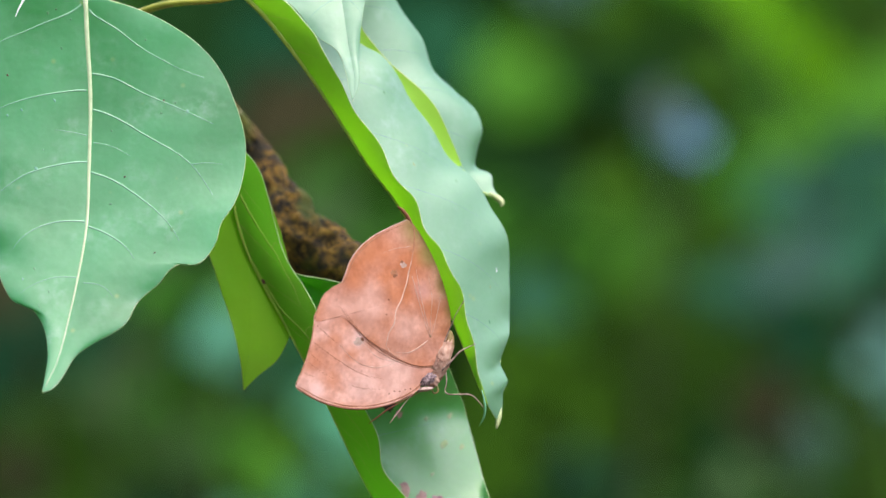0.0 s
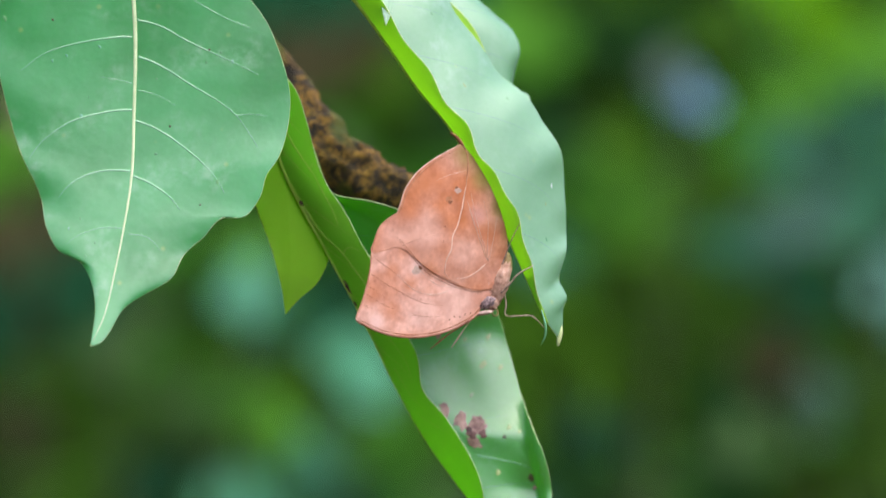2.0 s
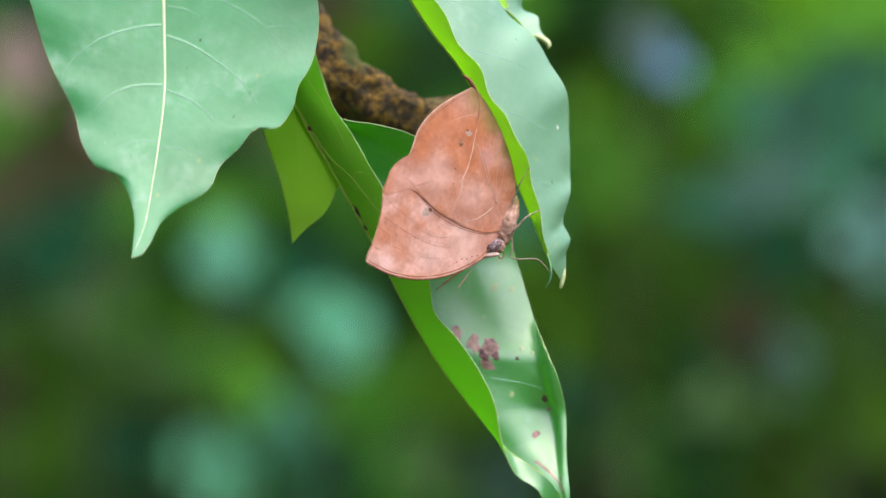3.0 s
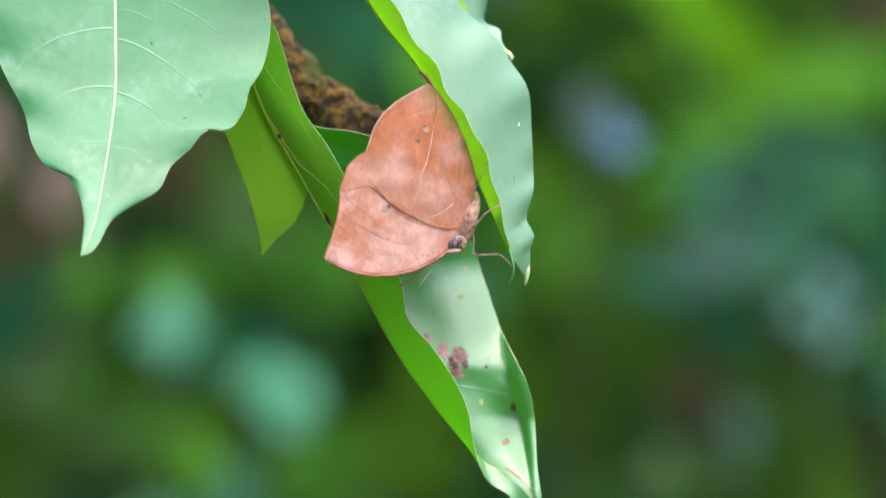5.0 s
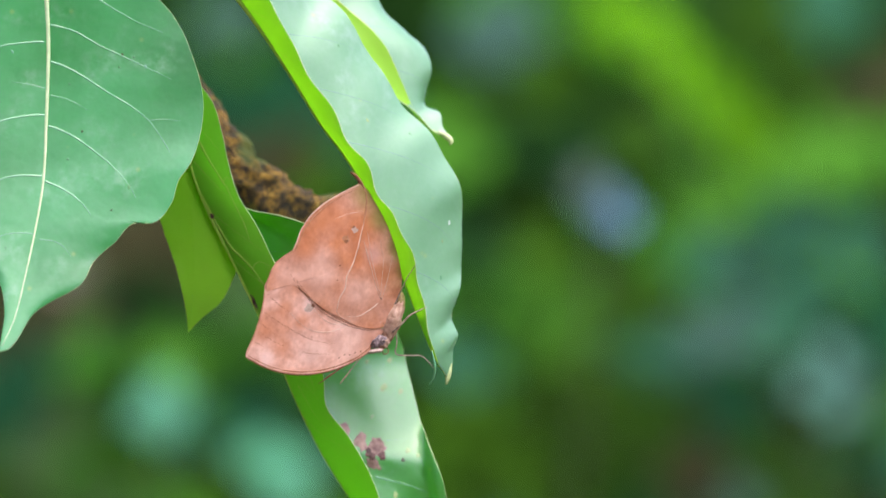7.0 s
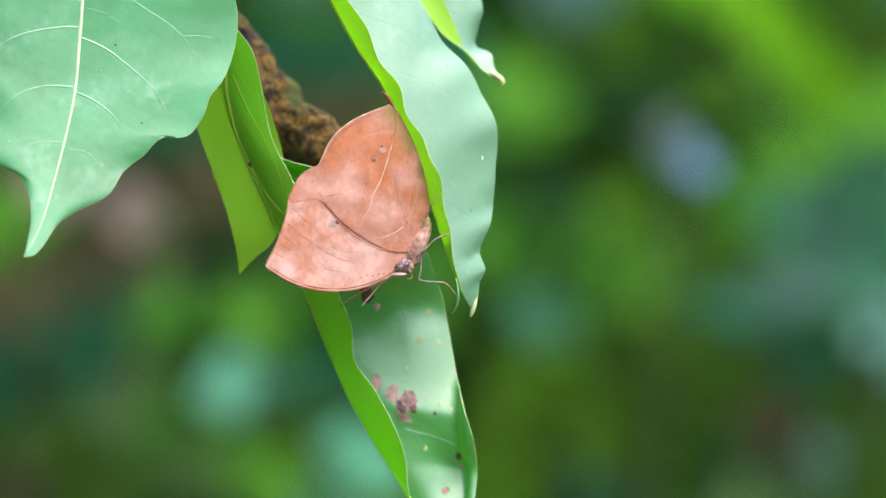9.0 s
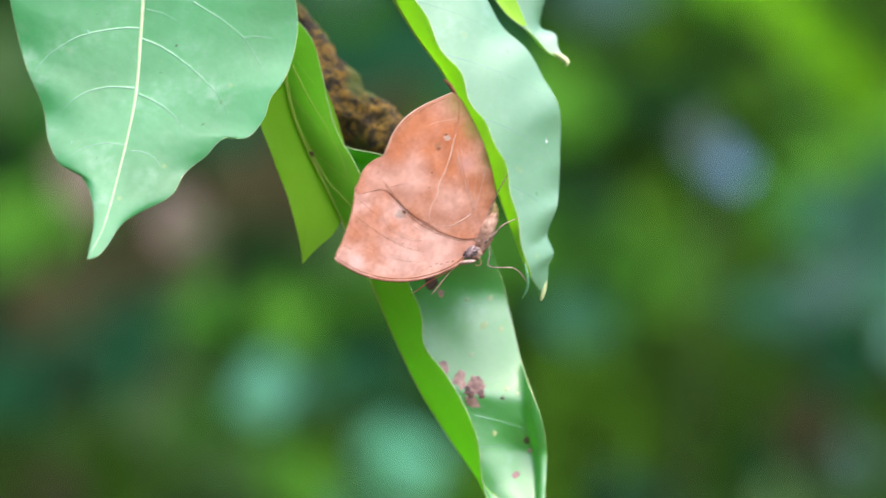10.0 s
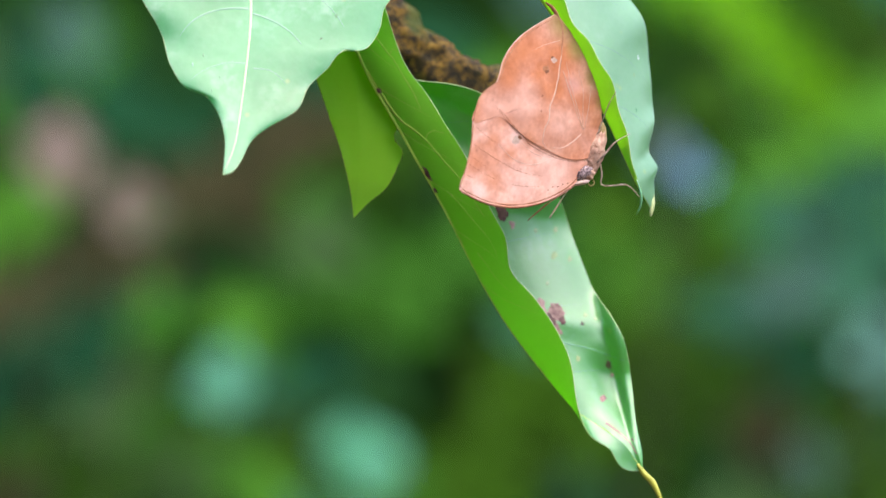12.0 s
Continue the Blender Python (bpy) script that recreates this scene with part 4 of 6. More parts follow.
def build_tip_leaf():
    rib = [(-10.54, 35.67, 68.3), (-8.41, 22.96, 45.67), (-5.44, 13.32, 28.15), (-2.85, 6.12, 14), (-0.93, 0.61, 1.55), (0.5, -2.76, -6.19), (0.08, -5.51, -12.35)]
    left = [(-10.54, 35.67, 68.3), (-24.44, 30.62, 63.25), (-30.36, 21.59, 47.14), (-28.55, 13.78, 31.25), (-22.21, 7.65, 19.43), (-15.22, 4.29, 12.39), (-9.8, 1.38, 5.85), (-4.11, -0.46, 1.21), (-1.79, -2.45, -4.35), (-0.69, -4.44, -9.28), (0.08, -5.51, -12.35)]
    right = [(-10.54, 35.67, 68.3), (3.55, 32.76, 64.96), (12.19, 24.34, 48.86), (10.71, 15.62, 31.35), (4.61, 10.1, 20.31), (2.22, 5.05, 9.36), (1.82, 0.92, 0.79), (1.72, -3.06, -7.72), (0.08, -5.51, -12.35)]
    blade = Blade(rib, (left, right), bow=(-0.8, 0.8), ripple=0.5, waves=5, phase=1.0)
    ob = leaf(branch, blade, TIP_AT, "pale green leaf with a long drip tip", top=LEAF_PALE_SHEEN)
    main_rib(ob, blade, -0.05, VEIN_SIDE, 0.25, 0.1)
    rim(ob, blade, (0, 1))
    veins(ob, blade, 0, [(0.2, 0.329), (0.35, 0.47), (0.5, 0.612), (0.65, 0.754)], 1, VEIN_SIDE, 0.22)
    veins(ob, blade, 1, [(0.2, 0.329), (0.35, 0.47), (0.5, 0.612), (0.65, 0.754)], -1, VEIN_SIDE, 0.22)
    tube("petiole", [(-10.54, 35.67, 68.3), (-16.81, 36.74, 74.62), (-27.94, 42.87, 79.8)], [0.8, 0.9, 1.1], PETIOLE, ob, steps=10)
    return ob


tip_leaf = build_tip_leaf()


LOWER_VEINS = (
    ([(0.1, 0.2), (0.158, 0.5), (0.2, 0.724), (0.223, 0.8), (0.266, 0.763), (0.302, 0.678)], 0.34),
    ([(0.21, 0.03), (0.239, 0.05), (0.292, 0.09), (0.325, 0.277), (0.351, 0.429), (0.396, 0.547), (0.445, 0.72), (0.5, 0.8)], 0.42),
    ([(0.2, 0.724), (0.194, 0.86), (0.2, 0.95)], 0.16),
    ([(0.35, 0.4), (0.342, 0.543), (0.342, 0.705), (0.352, 0.86)], 0.18),
    ([(0.445, 0.3), (0.47, 0.42), (0.52, 0.6), (0.57, 0.74)], 0.2),
    ([(0.55, 0.25), (0.585, 0.45), (0.63, 0.66)], 0.16),
)


def lower_folds(p, v):
    """Toward-the-front relief of the wide half: a step under the wing, a sharp crease lower down and a slanting trough."""
    top = 18.5 - 0.4 * (p.x + 7.0) - 0.12 * max(0.0, p.x - 4.0) ** 2
    crease = -14.0
    trough = -18.0 - 1.14 * (p.x - 4.0)
    soft = lambda q, w: w * math.log1p(math.exp(max(-40.0, min(40.0, q / w))))
    h = 0.11 * (2.0 - p.z)
    h += 0.58 * soft(p.z - top, 1.0) - 0.58 * soft(p.z - top - 9.0, 2.5)
    h -= 0.54 * soft(crease - p.z, 0.35)
    h += 0.44 * soft(0.5 * (crease + trough - math.hypot(crease - trough, 6.0)) - p.z, 3.0)
    ease = lambda q: (lambda c: c * c * (3.0 - 2.0 * c))(min(1.0, max(0.0, q)))
    rise = 2.2 + 2.6 * ease((p.z + 19.0) / 10.0)
    h *= min(1.0, max(0.0, v - 0.04) * rise) * (1.0 - ease((p.z - 21.0) / 13.0))
    return h - 4.5 * ease((p.z - 26.0) / 12.0) * min(1.0, v * 5.0) * min(1.0, (1.0 - v) * 3.0)


def build_lower_leaf():
    rib = [(-54.24, 3.06, 89.95), (-51.6, 3.06, 68.24), (-46.95, 3.06, 55.05), (-40.43, 3.06, 43.73), (-33.3, 3.06, 31.01), (-25.54, 3.06, 17.05), (-16.86, 3.06, -0.32), (-8.48, 3.06, -14.75), (0.83, 3.06, -27.16), (10.44, 3.06, -38.48), (17.1, 2.45, -42.65), (23.26, 1.22, -47.57), (28.18, 0, -54.49)]
    near = [(-54.24, 3.06, 89.95), (-45.7, 2.14, 82.15), (-41.81, 1.22, 72.81), (-39.48, 0.31, 65.03), (-36.07, -0.92, 56.48), (-30.96, -2.14, 49.48), (-25.55, -3.67, 40.95), (-19.37, -4.59, 30.89), (-13.81, -4.59, 18.23), (-9.03, -4.59, 9.28), (-7.64, -4.59, 0.33), (-0.85, -4.59, -7.7), (4.71, -4.59, -15.73), (8.43, -3.98, -24.69), (9.99, -3.06, -33.98), (11.57, -1.84, -40.51), (14.06, -1.22, -45.17), (19.33, -0.61, -48.75), (21.98, 0, -53.26), (25.23, 0, -54.65), (28.18, 0, -54.49)]
    far = [(-54.24, 3.06, 89.95), (-48.85, 6.12, 82.34), (-47.0, 3.25, 66.5), (-40.0, 1.5, 58.0), (-34.5, 0.0, 53.2), (-23.6, -1.0, 51.6), (-15.6, 1.0, 49.2), (-7.2, 8.0, 42.8), (1.2, 20.0, 32.5), (7.0, 26.5, 18.2), (10.5, 24.6, 7.45), (15.2, 21.2, -4.77), (19.9, 18.3, -11.95), (23.6, 14.54, -19.42), (25.6, 11.48, -31.23), (26.41, 7.65, -40.47), (27.97, 3.06, -49.34), (28.18, 0, -54.49)]
    blade = Blade(rib, (near, far), bow=(1.0, 2.0), ripple=0.2, waves=6, phase=0.3, relief=lower_folds)
    ob = leaf(branch, blade, LOWER_AT, "long folded green leaf with brown blight spots", top=LEAF_SHINY, thin=(0,))
    main_rib(ob, blade, -0.15, VEIN_GREEN, 0.5, 0.25, "yellow-green midrib")
    rim(ob, blade, (0, 1))
    veins(ob, blade, 0, [(0.05, 0.168), (0.14, 0.253), (0.23, 0.339), (0.32, 0.425), (0.41, 0.51), (0.5, 0.596), (0.6, 0.691)], -1, VEIN_GREEN, 0.13)
    for course, r in LOWER_VEINS:
        vein_path(ob, blade, 0, course, -1, VEIN_GREEN, r)
    veins(ob, blade, 1, [(0.3, 0.388), (0.42, 0.503), (0.54, 0.618), (0.66, 0.734), (0.78, 0.849)], -1, VEIN_FAINT, 0.08)
    tube("drip_tip", [(26.76, -0.61, -52.61), (28.62, -0.61, -55.4), (30.81, 0, -57.59), (32.36, 0, -60.69), (33.59, 0, -63.78)], [0.4, 0.8, 0.9, 0.7, 0.2], PETIOLE, ob, steps=14, sides=8, label="twisted yellow drip tip")
    vein_path(ob, blade, 1, [(0.745, 0.28), (0.762, 0.39), (0.783, 0.54), (0.806, 0.72), (0.825, 0.92)], -1, VEIN_SIDE, 0.2)
    spot(ob, blade, 1, 0.706, 0.43, (0.015, 0.085), BLIGHT_PALE, -0.22, "blight_patch", seed=4)
    spot(ob, blade, 1, 0.686, 0.32, (0.014, 0.06), BLIGHT_PALE, -0.2, "blight_patch", seed=31)
    spot(ob, blade, 1, 0.656, 0.235, (0.013, 0.035), BLIGHT_PALE, -0.24, "blight_patch", seed=33)
    spot(ob, blade, 1, 0.722, 0.34, (0.013, 0.05), BLIGHT_PALE, -0.25, "blight_patch", seed=36)
    spot(ob, blade, 1, 0.71, 0.35, (0.012, 0.04), BLIGHT, -0.3, "blight_patch", seed=14)
    spot(ob, blade, 1, 0.722, 0.45, (0.007, 0.04), BLIGHT, -0.3, "blight_patch", seed=15)
    spot(ob, blade, 1, 0.819, 0.677, (0.0055, 0.04), SPECK, -0.25, "speck", seed=5)
    spot(ob, blade, 1, 0.836, 0.675, (0.004, 0.03), BLIGHT_PALE, -0.25, "speck", seed=8)
    spot(ob, blade, 1, 0.861, 0.394, (0.005, 0.06), BLIGHT_PALE, -0.25, "speck", seed=6)
    spot(ob, blade, 1, 0.525, 0.363, (0.014, 0.05), BLIGHT, -0.3, "speck", seed=7)
    spot(ob, blade, 1, 0.548, 0.41, (0.006, 0.025), BLIGHT_PALE, -0.28, "speck", seed=27)
    spot(ob, blade, 1, 0.743, 0.622, (0.003, 0.02), SPECK, -0.25, "speck", seed=28)
    spot(ob, blade, 0, 0.40, 0.06, (0.012, 0.04), BLIGHT, -0.35, "speck", seed=17)
    spot(ob, blade, 0, 0.245, 0.05, (0.005, 0.05), BLIGHT, -0.35, "speck", seed=18)
    spot(ob, blade, 0, 0.43, 0.03, (0.006, 0.03), BLIGHT, -0.35, "speck", seed=16)
    for k, (u, v, q) in enumerate(((0.631, 0.696, 0.005), (0.60, 0.82, 0.004), (0.66, 0.5, 0.003), (0.735, 0.72, 0.004), (0.748, 0.8, 0.003), (0.785, 0.36, 0.004), (0.65, 0.86, 0.004), (0.58, 0.6, 0.003))):
        spot(ob, blade, 1, u, v, (q, q * 7), YELLOWING, -0.22, "yellow_fleck", seed=19 + k)
    for course, r in (([(0.90, 0.12), (0.93, 0.2), (0.952, 0.3), (0.972, 0.42)], 0.42), ([(0.945, 0.5), (0.95, 0.56)], 0.25)):
        ridge("dead_streak", ob, blade, 1, course, -1, BLIGHT_PALE, r, "pinkish dead streak", 0.2, 0.5, 14)
    return ob


lower_leaf = build_lower_leaf()


def build_hanging_leaf():
    rib = [(-5.64, 0, 68.09), (-2.53, 0, 49.44), (0.89, 0, 30.8), (1.51, 0, 13.71), (-0.05, 0, -1.21)]
    left = [(-5.64, 0, 68.09), (-12.67, -1.0, 55.72), (-11.58, -1.2, 41.72), (-8, -0.9, 30.06), (-4.42, -0.6, 19.94), (-1.92, -0.4, 10.61), (-0.67, -0.1, 4.38), (-0.05, 0, -1.21)]
    right = [(-5.64, 0, 68.09), (5.2, 0.8, 52.67), (11.43, 1.1, 35.54), (12.68, 1.2, 25.42), (10.97, 1.0, 20.9), (13.3, 1.3, 17.16), (11.75, 1.2, 12.48), (8.8, 0.9, 7.03), (3.68, 0.3, 2.68), (-0.05, 0, -1.21)]
    blade = Blade(rib, (left, right), bow=(0.15, -0.15), ripple=0.35, waves=3, phase=1.5)
    ob = leaf(branch, blade, HANGING_AT, "bright green leaf underside lit from behind", top_sign=(1, -1), under=LEAF_BACKLIT, thin=(0, 1))
    rim(ob, blade, (0, 1), DRY_RIM, 0.1)
    tube("petiole", [(-5.64, 0, 68.09), (-13.41, 0, 78.97), (-21.31, 4.59, 88.57)], [0.6, 0.7, 0.9], PETIOLE, ob, steps=10)
    return ob


hanging_leaf = build_hanging_leaf()

# ---------------------------------------------------------------- the butterfly
butterfly = new("butterfly")
butterfly.location = PERCH_AT
tagged(butterfly, "dead-leaf butterfly with closed peach-brown wings clinging to a leaf", "butterfly")


def vane(q, c, bulge, lean):
    """How far a wing stands off its plane: a shallow cup, small ripples, and a lean towards the body."""
    cup = bulge * max(0.0, 1 - ((q.x - c.x) ** 2 + (q.z - c.z) ** 2) / 17**2) ** 1.5
    return -cup + 0.22 * noise.noise(Vector((q.x * 0.2, q.z * 0.2, 3.0))) + lean * min(max((q.x + 20) / 18, 0.0), 1.0)


def wing(name, outline, centre, material, bulge, shift, label, lean=0.0):
    """A thin wing vane: rings from its middle out to the outline, slightly cupped; lean sets it back towards the body."""
    seg, rings, thick = 150, 12, 0.08
    c = Vector(centre)
    verts, faces = [], []
    for skin in (0, 1):
        for k in range(rings + 1):
            r = k / rings
            for i in range(seg if k else 1):
                q = c.lerp(curve_at(outline, i / seg), r)
                verts.append((q + Vector((0, vane(q, c, bulge, lean) + skin * thick + shift, 0))) * MM)
    per = 1 + seg * rings
    for skin in (0, 1):
        o = skin * per
        for i in range(seg):
            n = (i + 1) % seg
            f = [(o, o + 1 + i, o + 1 + n)]
            for k in range(rings - 1):
                a = o + 1 + k * seg
                f.append((a + i, a + seg + i, a + seg + n, a + n))
            faces += f if skin == 0 else [w[::-1] for w in f]
    a, b, rim = 1 + (rings - 1) * seg, per + 1 + (rings - 1) * seg, len(verts)
    for i in range(seg):
        verts += [verts[a + i], verts[b + i]]
    for i in range(seg):
        n = (i + 1) % seg
        faces.append((rim + 2 * i, rim + 2 * i + 1, rim + 2 * n + 1, rim + 2 * n))
    return link_mesh(name, verts, faces, [material], butterfly, label=label)


HIND = [(-2.12, -4.06, 29.83), (-6.68, -6.35, 27.69), (-11.23, -8.65, 25.24), (-14.85, -10.49, 22.2), (-17.42, -11.79, 18.55), (-18.62, -12.4, 15.21), (-19.68, -12.94, 12.78), (-21.79, -14.01, 11.57), (-24.34, -15.31, 9.46), (-25.84, -16.07, 6.28), (-26.89, -16.61, 2.65), (-23.59, -14.93, 2.78), (-19.38, -12.78, 3.36), (-15.76, -10.95, 0.6), (-12.44, -9.26, -2.61), (-7.89, -6.97, -5.7), (-3.34, -4.67, -8.33), (1.69, -2.14, -9.91), (5.51, -0.23, -9.49), (7.65, 0.84, -6.44), (9.03, 1.53, -2.63), (9.65, 1.84, 1.66), (9.34, 1.68, 5.8), (7.81, 0.92, 11.94), (5.21, -0.38, 18.83), (2.15, -1.91, 24.64), (-0.29, -3.14, 28.31), (-2.12, -4.06, 29.83)]
FORE = [(4.9, -0.54, -11.01), (0.93, -2.53, -5.62), (-6.68, -6.35, -0.22), (-14.25, -10.18, 5.16), (-21.79, -14.01, 6.72), (-26.29, -16.3, 4.92), (-27.04, -16.69, 2.5), (-27.64, -16.99, -2.34), (-29.28, -17.84, -8.39), (-31.82, -19.14, -14.41), (-31.53, -18.98, -15.63), (-28.98, -17.68, -17.32), (-25.24, -15.77, -19.34), (-20.73, -13.47, -20.77), (-16.21, -11.18, -21.44), (-10.92, -8.5, -21.2), (-5.16, -5.59, -19.76), (-0.6, -3.29, -17.52), (2.46, -1.76, -14.5), (4.9, -0.54, -11.01)]
hind = wing("hindwing", HIND, (-5.16, -5.59, 7.4), HIND_WING, 0.9, -0.1, "peach-brown hindwing underside with a leaf-like vein")
fore = wing("forewing", FORE, (-12.74, -9.42, -8.55), FORE_WING, 0.0, -0.09, "pale peach forewing underside", 0.16)
wing("hindwing", HIND, (-5.16, -5.59, 7.4), HIND_WING, -0.6, 1.6, "peach-brown hindwing of the far side")
wing("forewing", FORE, (-12.74, -9.42, -8.55), FORE_WING, -0.3, 1.1, "pale peach forewing of the far side")


HC, FC = Vector((-5.16, -5.59, 7.4)), Vector((-12.74, -9.42, -8.55))


def hind_line(name, points, radii, material, label=""):
    pts = [Vector(p) + Vector((0, vane(Vector(p), HC, 0.9, 0.0) - 0.2, 0)) for p in points]
    tube(name, pts, radii, material, hind, sides=6, steps=24, label=label, flat=0.3)


def fore_line(name, points, radii, material, label=""):
    pts = [Vector(p) + Vector((0, vane(Vector(p), FC, 0.0, 0.16) - 0.12, 0)) for p in points]
    tube(name, pts, radii, material, fore, sides=6, steps=20, label=label, flat=0.3)


def across_hind(*places):
    return [on_wing(x, z) for x, z in places]


hind_line("wing_vein", across_hind((-0.9, 18.8), (-1.67, 15.76), (-2.2, 12.9), (-2.9, 10.6), (-3.65, 8.08), (-5.1, 5.2), (-5.57, 1.7), (-7.0, -0.83), (-7.81, -4.68)), [0.05, 0.13, 0.17, 0.13, 0.17, 0.15, 0.14, 0.12, 0.05], WING_VEIN, "pale midrib-like line")
# dark upper vein; its lower stretch paints the shadow beside the pale vein
hind_line("wing_fold", across_hind((-1.0, 29.2), (-0.25, 26.7), (-0.25, 23.4), (-0.8, 19.6), (-1.45, 15.7), (-2.0, 12.9), (-3.4, 8.08)), [0.1, 0.22, 0.24, 0.2, 0.12, 0.1, 0.03], WING_EDGE, "olive-brown upper vein with a shadow line below")
hind_line("wing_vein", across_hind((-8.9, 20.6), (-5.6, 21.8), (-2.9, 22.3), (-1.0, 22.6)), [0.02, 0.04, 0.05, 0.02], WING_VEIN)
hind_line("wing_vein", across_hind((-0.76, 14.4), (0.3, 10.4), (1.0, 7.9), (2.5, 2.6), (3.9, -2.0)), [0.05, 0.08, 0.09, 0.08, 0.05], WING_VEIN)
hind_line("wing_vein", across_hind((0.2, 17.0), (1.4, 10.0), (2.92, 3.2), (4.3, -2.0)), [0.03, 0.06, 0.07, 0.05], WING_VEIN)
hind_line("wing_vein", [(-4.86, -5.43, -6.18), (-1.81, -3.9, -6.21), (1.23, -2.37, -4.71), (3.37, -1.3, -3.04)], [0.04, 0.09, 0.14, 0.1], WING_VEIN)
hind_line("wing_vein", [(4.29, -0.84, -2.28), (5.82, -0.08, 3.52), (7.04, 0.54, 9.64)], [0.05, 0.06, 0.03], WING_VEIN)
hind_line("wing_vein", [(3.98, -1, -1.98), (4.29, -0.84, 3.53), (4.59, -0.69, 8.88), (3.68, -1.15, 14.24)], [0.05, 0.06, 0.05, 0.03], WING_VEIN)
hind_line("wing_vein", [(-7.59, -6.81, -4.48), (-6.38, -6.2, -6.32), (-3.94, -4.98, -7.41)], [0.08, 0.06, 0.03], WING_VEIN)
hind_line("wing_fold", [(-19.38, -12.78, 5.79), (-16.67, -11.41, 2.13), (-13.49, -9.8, -1.84), (-9.41, -7.73, -5.23), (-4.4, -5.21, -8.17), (1.23, -2.37, -9.9), (5.21, -0.38, -9.64)], [0.02, 0.05, 0.09, 0.12, 0.14, 0.12, 0.06], WING_RIDGE, "brown raised edge line")
hind_line("wing_fold", [(-20.28, -13.24, 6.56), (-17.57, -11.86, 2.59), (-14.25, -10.18, -1.99), (-10.01, -8.04, -5.68), (-4.7, -5.36, -8.62), (0.93, -2.53, -10.36), (5.21, -0.38, -9.94)], [0.02, 0.04, 0.05, 0.06, 0.07, 0.06, 0.03], WING_LINE, "dark brown edge line")
for pts in (
    [(-16.06, -11.1, -1.22), (-14.25, -10.18, -3.21), (-10.01, -8.04, -7.35), (-4.25, -5.13, -8.78)],
    [(-20.28, -13.24, -3.92), (-15.76, -10.95, -8.52), (-10.47, -8.27, -10.09), (-5.16, -5.59, -8.92)],
):
    fore_line("wing_vein", pts, [0.04, 0.07, 0.08, 0.06], WING_VEIN)
for pts in (
    [(-26.29, -16.3, 1.43), (-22.54, -14.39, -2.08), (-18.78, -12.48, -5.15)],
    [(-27.64, -16.99, -2.8), (-21.79, -14.01, -7.25), (-14.25, -10.18, -11.88), (-8.2, -7.12, -13.47)],
    [(-28.24, -17.3, -6.13), (-24.04, -15.16, -9.65)],
    [(-28.83, -17.61, -8.39), (-23.29, -14.77, -12.24), (-15.76, -10.95, -15.36), (-9.41, -7.73, -16.2)],
    [(-29.88, -18.14, -11.11), (-27.04, -16.69, -12.65)],
):
    fore_line("dark_vein", pts, [0.02, 0.05, 0.05, 0.02], WING_RIDGE)
fore_line("wing_margin", [(-31.68, -19.06, -15.32), (-28.98, -17.68, -17.17), (-25.24, -15.77, -19.19), (-20.73, -13.47, -20.61), (-16.21, -11.18, -21.28), (-10.92, -8.5, -21.05), (-5.16, -5.59, -19.6), (-0.6, -3.29, -17.37)], [0.16, 0.26, 0.26, 0.26, 0.24, 0.2, 0.14, 0.1], WING_LINE, "dark costal edge")
fore_line("wing_vein", [(-31.08, -18.75, -15.03), (-28.54, -17.45, -16.57), (-25.24, -15.77, -18.43), (-20.73, -13.47, -19.85), (-16.21, -11.18, -20.52), (-10.92, -8.5, -20.29), (-5.16, -5.59, -18.84), (-0.6, -3.29, -16.61), (2.76, -1.61, -13.59)], [0.08, 0.14, 0.16, 0.16, 0.16, 0.16, 0.16, 0.16, 0.1], WING_RIDGE)
hind_line("wing_margin", [(-2.27, -4.13, 29.68), (-6.68, -6.35, 27.69), (-11.23, -8.65, 25.24), (-14.85, -10.49, 22.2), (-17.42, -11.79, 18.55), (-18.62, -12.4, 15.21), (-19.68, -12.94, 12.78)], [0.08, 0.12, 0.13, 0.13, 0.13, 0.13, 0.1], WING_VEIN, "pale fringe")
hind_line("wing_margin", [(-2.73, -4.36, 28.61), (-6.38, -6.2, 27.08), (-10.62, -8.34, 24.78), (-14.1, -10.1, 21.74), (-16.67, -11.41, 18.39), (-17.87, -12.02, 15.21), (-19.08, -12.63, 12.78)], [0.06, 0.1, 0.12, 0.12, 0.14, 0.12, 0.06], WING_EDGE)
hind_line("wing_margin", [(-19.68, -12.94, 12.78), (-21.79, -14.01, 11.57), (-24.34, -15.31, 9.46), (-25.84, -16.07, 6.28), (-26.74, -16.53, 3.1)], [0.06, 0.12, 0.14, 0.16, 0.14], WING_EDGE)
fore_line("wing_margin", [(-26.89, -16.61, 2.2), (-27.64, -16.99, -2.65), (-29.28, -17.84, -8.54), (-31.68, -19.06, -14.41)], [0.15, 0.2, 0.2, 0.2], WING_EDGE)


def wing_mark(x, z, size, material, seed, name="wing_spot", vane_of=None):
    """A small stain of scales lying on the hindwing, or on the forewing."""
    rnd = random.Random(seed)
    verts, faces, seg = [], [], 12
    for k in range(seg + 1):
        w = 2 * math.pi * k / seg
        r = size * rnd.uniform(0.6, 1.1) if k else 0.0
        q = Vector((x + math.cos(w) * r, 0, z + math.sin(w) * r))
        q.y = (q.x - MARK_X) * 0.5 + ((vane(q, FC, 0.0, 0.16) - 0.12) if vane_of else (vane(q, HC, 0.9, 0.0) - (0.15 if k == 0 else 0.13)))
        verts.append(q * MM)
        if k:
            faces.append((0, k, 1 + k % seg))
    link_mesh(name, verts, faces, [material], fore if vane_of else hind)


